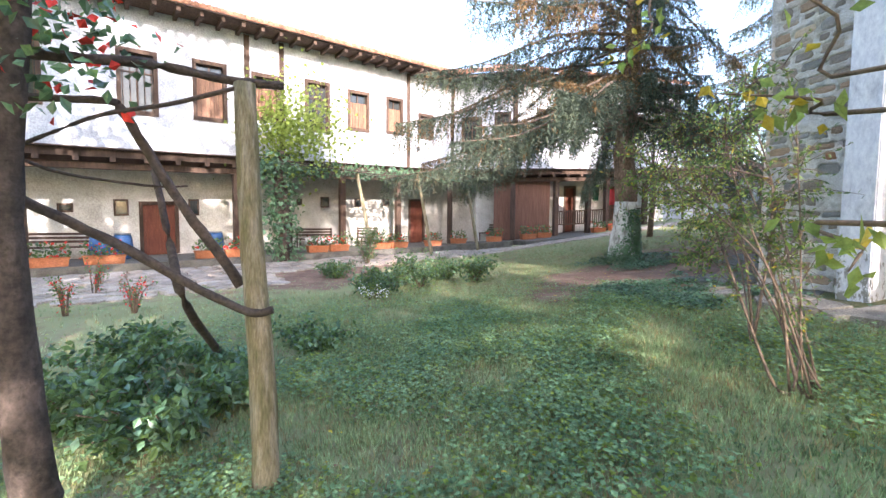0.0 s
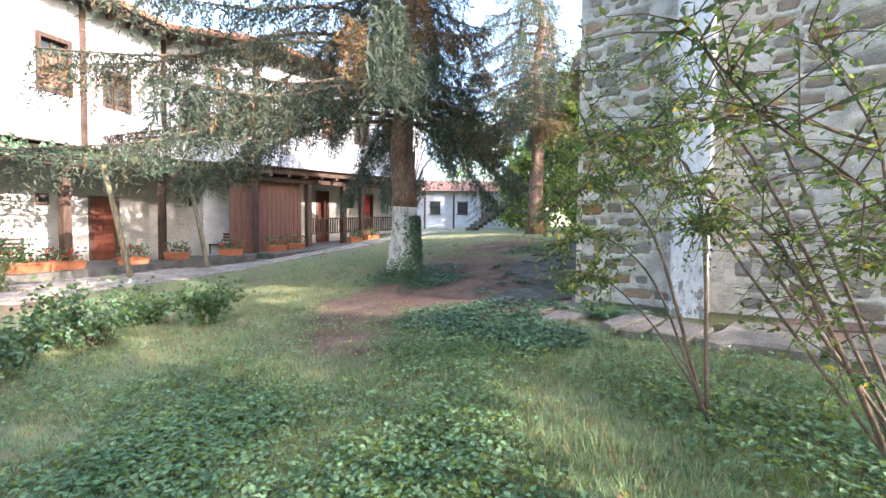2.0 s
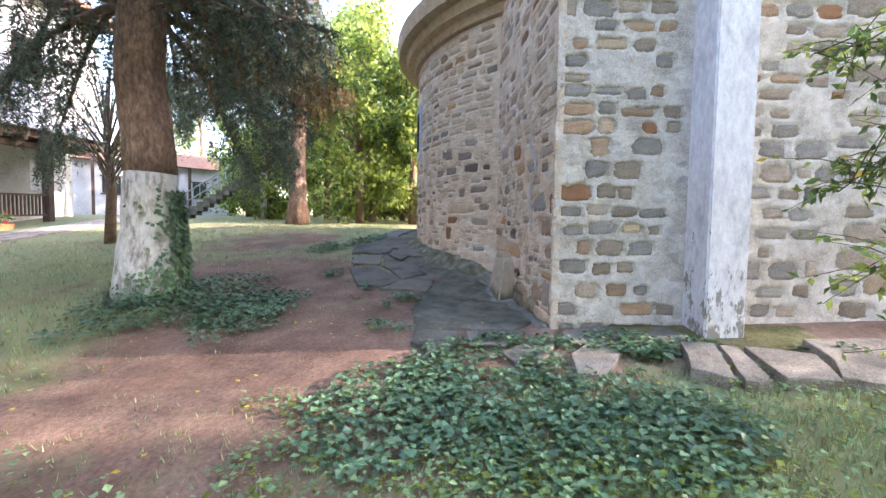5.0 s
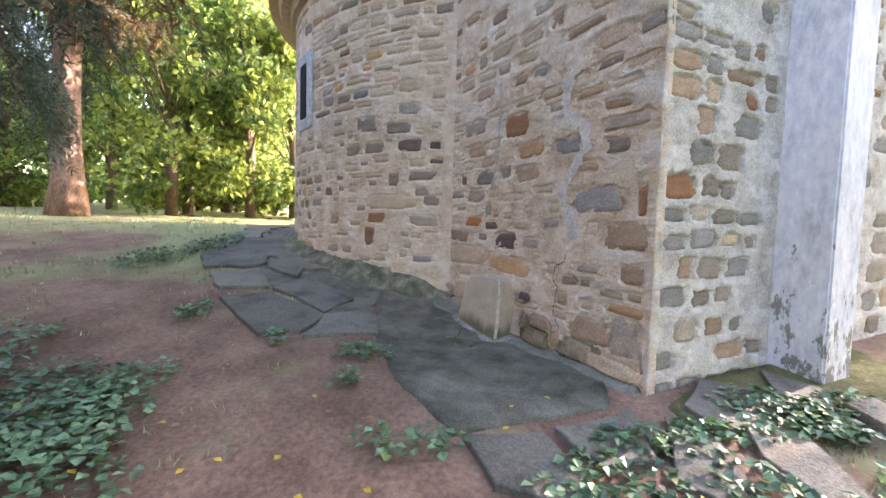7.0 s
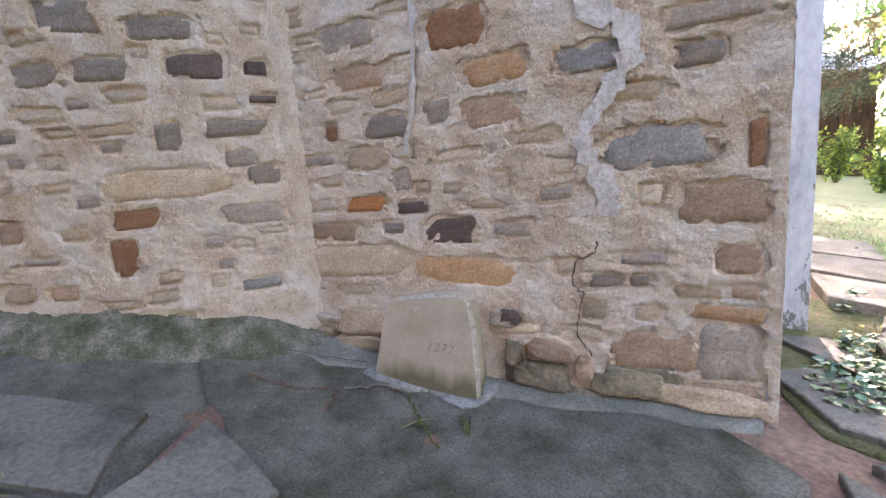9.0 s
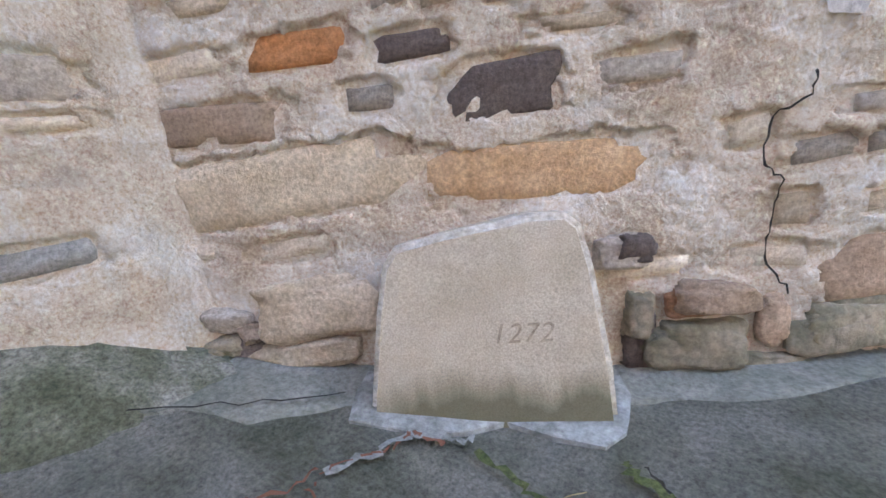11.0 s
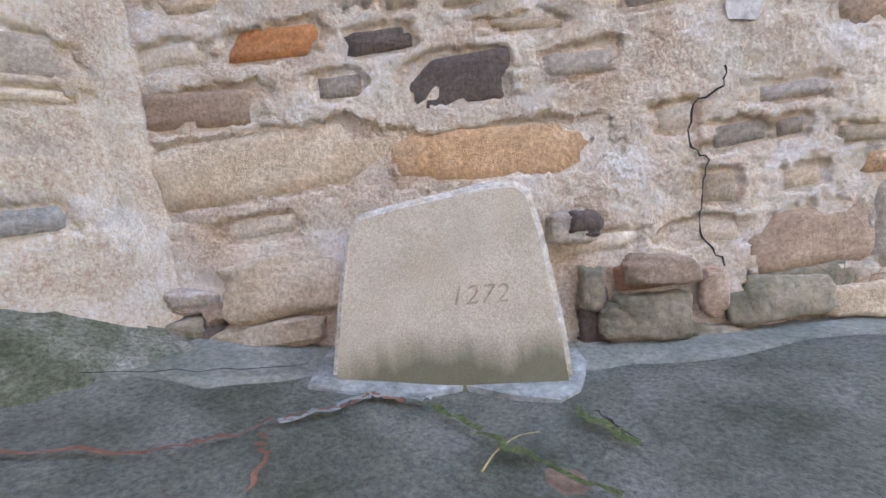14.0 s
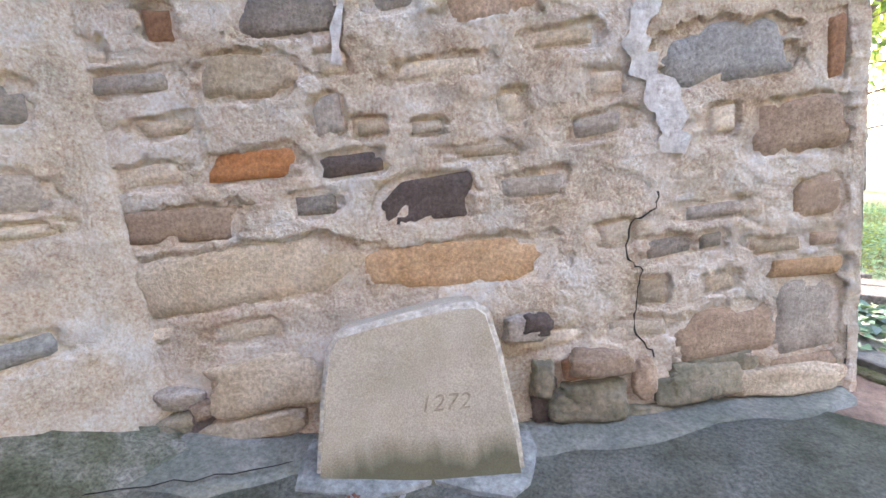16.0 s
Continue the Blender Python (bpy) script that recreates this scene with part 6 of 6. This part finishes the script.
# ---- things along the gallery ----
def flower_box(w, s, d, length, seed, red=True):
    z = w.floor(s)
    p = w.at(s, d)
    ob = thing("flower_box", "terracotta flower box planted with green leaves", "planter", "flower boxes", at=(p.x, p.y, z), rz=w.rz)
    bm = bmesh.new()
    lo = [bm.verts.new((x * length * 0.46, y * 0.13, 0)) for x, y in ((-1, -1), (1, -1), (1, 1), (-1, 1))]
    hi = [bm.verts.new((x * length * 0.5, y * 0.17, 0.28)) for x, y in ((-1, -1), (1, -1), (1, 1), (-1, 1))]
    bm.faces.new(lo[::-1]), bm.faces.new(hi)
    for k in range(4):
        bm.faces.new((lo[k], lo[(k + 1) % 4], hi[(k + 1) % 4], hi[k]))
    box(bm, (0, 0, 0.27), (length * 1.03, 0.37, 0.05), 0, 0.01)
    part("trough", bm, M_POT, ob)
    r = random.Random(seed)
    lv = Soup()
    for _ in range(int(160 * length)):
        lv.leaf((r.uniform(-0.5, 0.5) * length, r.gauss(0, 0.13), 0.3 + r.random() ** 1.5 * 0.4), rand_dir(r) + Vector((0, 0, 0.4)), rand_dir(r) + Vector((0, 0, 1)), r.uniform(0.08, 0.16), 0.09, r.choice((0, 0, 1)) if not red else r.choice((0, 0, 0, 1, 1, 2)))
    lv.make("plant", [M_LEAF, M_IVY, M_FLOWER], ob)
    return ob


for k, (s, n) in enumerate([(2.2, 1.1), (3.6, 1.1), (5.0, 1.1), (8.0, 0.9), (9.0, 0.9), (12.2, 0.9), (13.2, 0.9), (15.4, 1.0), (16.4, 1.0), (18.6, 1.0)]):
    flower_box(wings[0], s, -0.9, n, 200 + k)
for k, s in enumerate([0.8, 1.8, 5.6, 6.9]):
    flower_box(wings[2], s, -0.25, 0.9, 230 + k)
for k, s in enumerate([0.6, 2.6]):
    flower_box(wings[1], s, -0.6, 0.9, 240 + k)


def framed_picture(w, s0, h0, s1, h1):
    ob = part("wall_picture", w.prism(bmesh.new(), s0, s1, 2.15, 2.197, h0, h1), M_WOOD, w.ob, "small dark framed picture")
    part("picture_field", w.prism(bmesh.new(), s0 + 0.07, s1 - 0.07, 2.14, 2.149, h0 + 0.07, h1 - 0.07), M_GLASS, ob)


for s0, h0, s1, h1 in [(5.36, -2.22, 5.83, -1.58), (3.75, -2.06, 4.20, -1.73), (7.85, -2.26, 8.25, -1.57), (12.47, -1.85, 12.73, -1.52), (13.70, -1.97, 14.15, -1.42), (15.6, -1.95, 16.0, -1.5), (17.4, -1.9, 17.8, -1.5)]:
    framed_picture(wings[0], s0, h0, s1, h1)
for s0 in (0.5, 1.9):
    framed_picture(wings[1], s0, -1.75, s0 + 0.35, -1.35)


def bench(w, s, d, length, cloth):
    p = w.at(s, d)
    ob = thing("garden_bench", "wooden bench with high back on the gallery floor", "bench", "gallery benches", at=(p.x, p.y, w.floor(s)), rz=w.rz)
    part("seat", cube((0, 0, 0.46), (length, 0.45, 0.05), 0, 0.01), M_WOOD, ob)
    for k in range(3):
        part("back_rail", cube((0, 0.22, 0.65 + 0.14 * k), (length, 0.03, 0.09), 0, 0.01), M_WOOD, ob)
    for x in (-0.46, 0.46):
        for y in (-0.18, 0.2):
            part("leg", cube((x * length, y, 0.22 if y < 0 else 0.5), (0.06, 0.05, 0.44 if y < 0 else 1.0)), M_WOOD, ob)
    if cloth:
        c = thing("blanket", "pale checked blanket spread over the bench", "blanket", at=(p.x, p.y, w.floor(s)), rz=w.rz)
        part("cover", cube((0.1, 0.0, 0.505), (length * 0.8, 0.5, 0.03), 0, 0.012), M_WHITE, c)
        part("front_fall", cube((0.1, -0.255, 0.38), (length * 0.8, 0.02, 0.27), 0, 0.008), M_WHITE, c)


bench(wings[0], 13.2, 1.6, 1.9, True)
bench(wings[0], 4.0, 1.7, 2.2, False)
bench(wings[0], 16.2, 1.6, 1.3, False)
bench(wings[1], 2.2, 1.4, 1.5, False)


def barrel(w, s, d, seed):
    p = w.at(s, d)
    ob = thing("barrel", "blue plastic barrel standing on the gallery", "barrel", "blue barrels", at=(p.x, p.y, w.floor(s)))
    part("drum", tube(bmesh.new(), [(0, 0, 0), (0, 0, 0.1), (0, 0, 0.45), (0, 0, 0.8), (0, 0, 0.9)], [0.24, 0.28, 0.31, 0.28, 0.24], 16), M_BLUE, ob)
    part("lid", tube(bmesh.new(), [(0, 0, 0.9), (0, 0, 0.95)], [0.26, 0.26], 16), M_STEEL, ob)


barrel(wings[0], 4.9, 0.7, 1)
barrel(wings[0], 5.55, 0.8, 2)
barrel(wings[0], 8.6, 0.9, 3)

# boarded bay, railing and washing on the far wing
w = wings[2]
bay = part("boarded_bay", w.prism(bmesh.new(), 0.35, 2.7, 0.55, 0.62, -3.9, -0.45), M_PANEL, w.ob, "brown boarded bay of the gallery")
for k in range(10):
    part("board", w.prism(bmesh.new(), 0.36 + k * 0.234, 0.36 + k * 0.234 + 0.22, 0.52, 0.549, -3.85, -0.5), M_PANEL, bay)
bay2 = part("boarded_bay", wings[1].prism(bmesh.new(), 2.4, 3.4, 0.55, 0.62, -3.9, -0.45), M_PANEL, wings[1].ob, "brown boarded bay of the gallery")
for k in range(4):
    part("board", wings[1].prism(bmesh.new(), 2.41 + k * 0.246, 2.41 + k * 0.246 + 0.232, 0.52, 0.549, -3.85, -0.5), M_PANEL, bay2)
rail = thing("gallery_railing", "dark wooden railing with turned balusters along gallery", "railing", at=w.at(3.1, 0.37, -3.2))
o = w.at(3.1, 0.37, -3.2)


def under(ob, o):
    ob.matrix_basis = Matrix.Translation(-o)
    return ob


under(part("handrail", w.prism(bmesh.new(), 3.14, 9.6, 0.32, 0.42, -2.42, -2.34), M_WOOD, rail), o)
under(part("bottom_rail", w.prism(bmesh.new(), 3.14, 9.6, 0.33, 0.41, -3.2, -3.13), M_WOOD, rail), o)
for k in range(40):
    s = 3.3 + k * 0.158
    if any(abs(s - q) < 0.17 for q in POSTS[2]):
        continue
    under(part("baluster", w.prism(bmesh.new(), s - 0.025, s + 0.025, 0.345, 0.395, -3.13, -2.42), M_WOOD, rail), o)


def washing(w, s0, s1, h0, h1, material, lab):
    a = w.at(s0, 1.2, h1)
    ob = thing("hanging_cloth", lab, "laundry", "washing on the gallery", at=a)
    bm = bmesh.new()
    n, m = 12, 6
    g = [[bm.verts.new(w.at(s0 + (s1 - s0) * i / n, 1.2 + 0.05 * math.sin(i * 1.7) * (j / m), h1 + (h0 - h1) * j / m) - a) for j in range(m + 1)] for i in range(n + 1)]
    for i in range(n):
        for j in range(m):
            f = bm.faces.new((g[i][j], g[i + 1][j], g[i + 1][j + 1], g[i][j + 1]))
            f.smooth = True
    bmesh.ops.solidify(bm, geom=list(bm.faces), thickness=0.01)
    part("cloth", bm, material, ob)
    p = w.at((s0 + s1) / 2, 1.2, h1 + 0.005) - a
    part("line", tube(bmesh.new(), [w.at(s0 - 0.6, 1.2, -0.21) - a, w.at(s0, 1.2, h1 + 0.01) - a, w.at(s1, 1.2, h1 + 0.01) - a, w.at(s1 + 0.6, 1.2, -0.21) - a], [0.006] * 4, 5), M_STEEL, ob)


washing(w, 9.9, 11.6, -2.2, -0.95, M_WHITE, "white sheets hung out under the gallery")
washing(w, 7.6, 8.1, -2.1, -1.1, M_RED, "red cloth hung under the gallery")
washing(w, 6.3, 6.8, -1.8, -0.95, M_GREENC, "green cloth hung under the gallery")


# ---- far end of the garden: outhouse with stair ----
def far_house():
    x, y = 17.0, 34.0
    z = gz(x, y)
    ob = thing("outhouse", "low white outhouse with tiled roof beyond the garden", "house", at=(x, y, z), rz=-25)
    bm = bmesh.new()
    box(bm, (0, 0, 1.5), (11, 5, 3.4))
    part("wall", bm, M_PLASTER, ob)
    bm = bmesh.new()
    v = [bm.verts.new(p) for p in ((-6, -3.1, 3.15), (6, -3.1, 3.15), (6, 3.1, 3.15), (-6, 3.1, 3.15), (-6, 0, 4.4), (6, 0, 4.4))]
    for q in ((0, 1, 5, 4), (2, 3, 4, 5), (3, 0, 4), (1, 2, 5), (3, 2, 1, 0)):
        bm.faces.new([v[k] for k in q])
    part("roof", bm, M_TILE, ob)
    for k in range(4):
        wd = part("window", cube((-4 + k * 2.4, -2.51, 1.7), (0.9, 0.06, 1.0)), M_GLASS, ob)
        part("frame", cube((-4 + k * 2.4, -2.505, 1.15), (1.1, 0.1, 0.08)), M_WOOD, wd)
        part("frame", cube((-4 + k * 2.4, -2.505, 2.25), (1.1, 0.1, 0.08)), M_WOOD, wd)
    for k in range(5):
        part("porch_post", cube((-5 + k * 2.5, -3.0, 1.5), (0.16, 0.16, 3.28)), M_WOOD, ob)


far_house()


def stair():
    a = Vector((12.89, 23.84, 1.53))
    z0 = gz(a.x, a.y)
    b = Vector((15.66, 20.92, 4.07))
    ob = thing("outdoor_stair", "straight concrete outdoor stair with steel railing", "stairs", at=(a.x, a.y, z0))
    n = 14
    d = Vector((b.x - a.x, b.y - a.y, 0))
    rise = (b.z - z0) / n
    rz = math.degrees(math.atan2(d.y, d.x))
    for k in range(n):
        c = d * ((k + 0.5) / n)
        part("step", cube((c.x, c.y, rise * (k + 1) - rise * 0.5 - 0.12), (d.length / n + 0.02, 1.3, rise + 0.24), rz), M_CONCRETE, ob)
    nrm = Vector((-d.y, d.x, 0)).normalized() * -0.6
    for h in (0.5, 0.95):
        part("handrail", tube(bmesh.new(), [nrm + Vector((0, 0, h)), nrm + d + Vector((0, 0, b.z - z0 + h))], [0.03, 0.03], 6), M_STEEL, ob)
    for k in range(n):
        c = nrm + d * ((k + 0.5) / n)
        part("baluster", tube(bmesh.new(), [c + Vector((0, 0, rise * (k + 1) - 0.05)), c + Vector((0, 0, rise * (k + 0.5) + 0.95))], [0.018, 0.018], 5), M_STEEL, ob)
    part("support_wall", cube((d.x * 0.97, d.y * 0.97, (b.z - z0) / 2 - 0.15), (0.3, 1.25, b.z - z0 - 0.35), rz), M_PLASTER, ob)


stair()

# hedge of low shrubs closing the garden
HR = random.Random(64)
for k in range(14):
    x, y = 16.5 + 0.9 * k + HR.uniform(-1, 1), 8.0 + 1.2 * k + HR.uniform(-1, 1)
    shrub("hedge_shrub", "sunlit green shrub closing the garden", x, y, HR.uniform(1.4, 2.6), HR.uniform(1.0, 1.5), 300 + k, [M_LEAF, M_LEAF2], 0.20, 1100, 10)
for k in range(16):
    x, y = 21.0 + 0.8 * k + HR.uniform(-1, 1), 14.0 + 1.3 * k + HR.uniform(-1, 1)
    shrub("hedge_shrub", "sunlit green shrub closing the garden", x, y, HR.uniform(1.8, 3.0), HR.uniform(1.2, 1.8), 330 + k, [M_LEAF, M_LEAF2], 0.24, 900, 10)
# a bare-stemmed young tree behind the big spruce
leafy_tree("plum_tree", 5.3, 15.5, 4.8, 1.8, 97, "small crooked plum tree with thin foliage", [M_IVY, M_LEAF], 500, 0.11, 0.45, 0.12)
# kiosk and shrubs seen past the long wall


def kiosk():
    x, y = 8.0, -19.5
    z = gz(x, y)
    ob = thing("garden_kiosk", "dark boarded wooden kiosk with pale tin roof", "kiosk", at=(x, y, z), rz=15)
    part("wall", cube((0, 0, 2.0), (3.2, 3.2, 4.2)), M_WOOD, ob)
    for k in range(9):
        part("board", cube((-1.42 + 0.355 * k, 1.615, 2.0), (0.33, 0.03, 4.1)), M_WOOD, ob)
    bm = bmesh.new()
    v = [bm.verts.new(p) for p in ((-2.4, -2.4, 4.05), (2.4, -2.4, 4.05), (2.4, 2.4, 4.05), (-2.4, 2.4, 4.05), (0, 0, 5.3))]
    for f in ((0, 1, 4), (1, 2, 4), (2, 3, 4), (3, 0, 4), (3, 2, 1, 0)):
        bm.faces.new([v[k] for k in f])
    part("roof", bm, M_WHITE, ob)


kiosk()
for k, (x, y, h) in enumerate([(6.36, -14.17, 2.0), (6.22, -19.41, 2.6), (7.73, -24.17, 3.0), (4.80, -11.04, 1.2)]):
    shrub("garden_bush", "rounded green bush on the sunlit lawn", x, y, h, h * 0.6, 400 + k, [M_LEAF, M_LEAF2], 0.16, 1400, 12)

leafy_tree("shade_tree", 10.66, -24.36, 9, 3.2, 98, "dark leafy tree beyond the sunlit lawn", [M_IVY, M_LEAF], 4200, 0.2, 0.15, 0.26)
leafy_tree("shade_tree", 8.51, -34.70, 11, 4.0, 99, "dark leafy tree beyond the sunlit lawn", [M_IVY, M_LEAF], 4200, 0.2, 0.15, 0.28)
tw = [(x, y, gz(x, y) + 0.035) for x, y in ((4.38, 5.33), (4.38, 5.26), (4.36, 5.19), (4.32, 5.15))]
twig = thing("fallen_twig", "thin curved dry twig lying on the paving", "twig", at=tw[0])
tp = [Vector(t) - Vector(tw[0]) for t in smooth_path(tw, 5)]
part("stalk", tube(bmesh.new(), tp, taper(len(tp), 0.0025, 0.0012), 5), M_DRYGRASS, twig)

# ---- mortar faces and single stones of the walls ----
niche_stones()
long_wall_stones()
apse_stones()
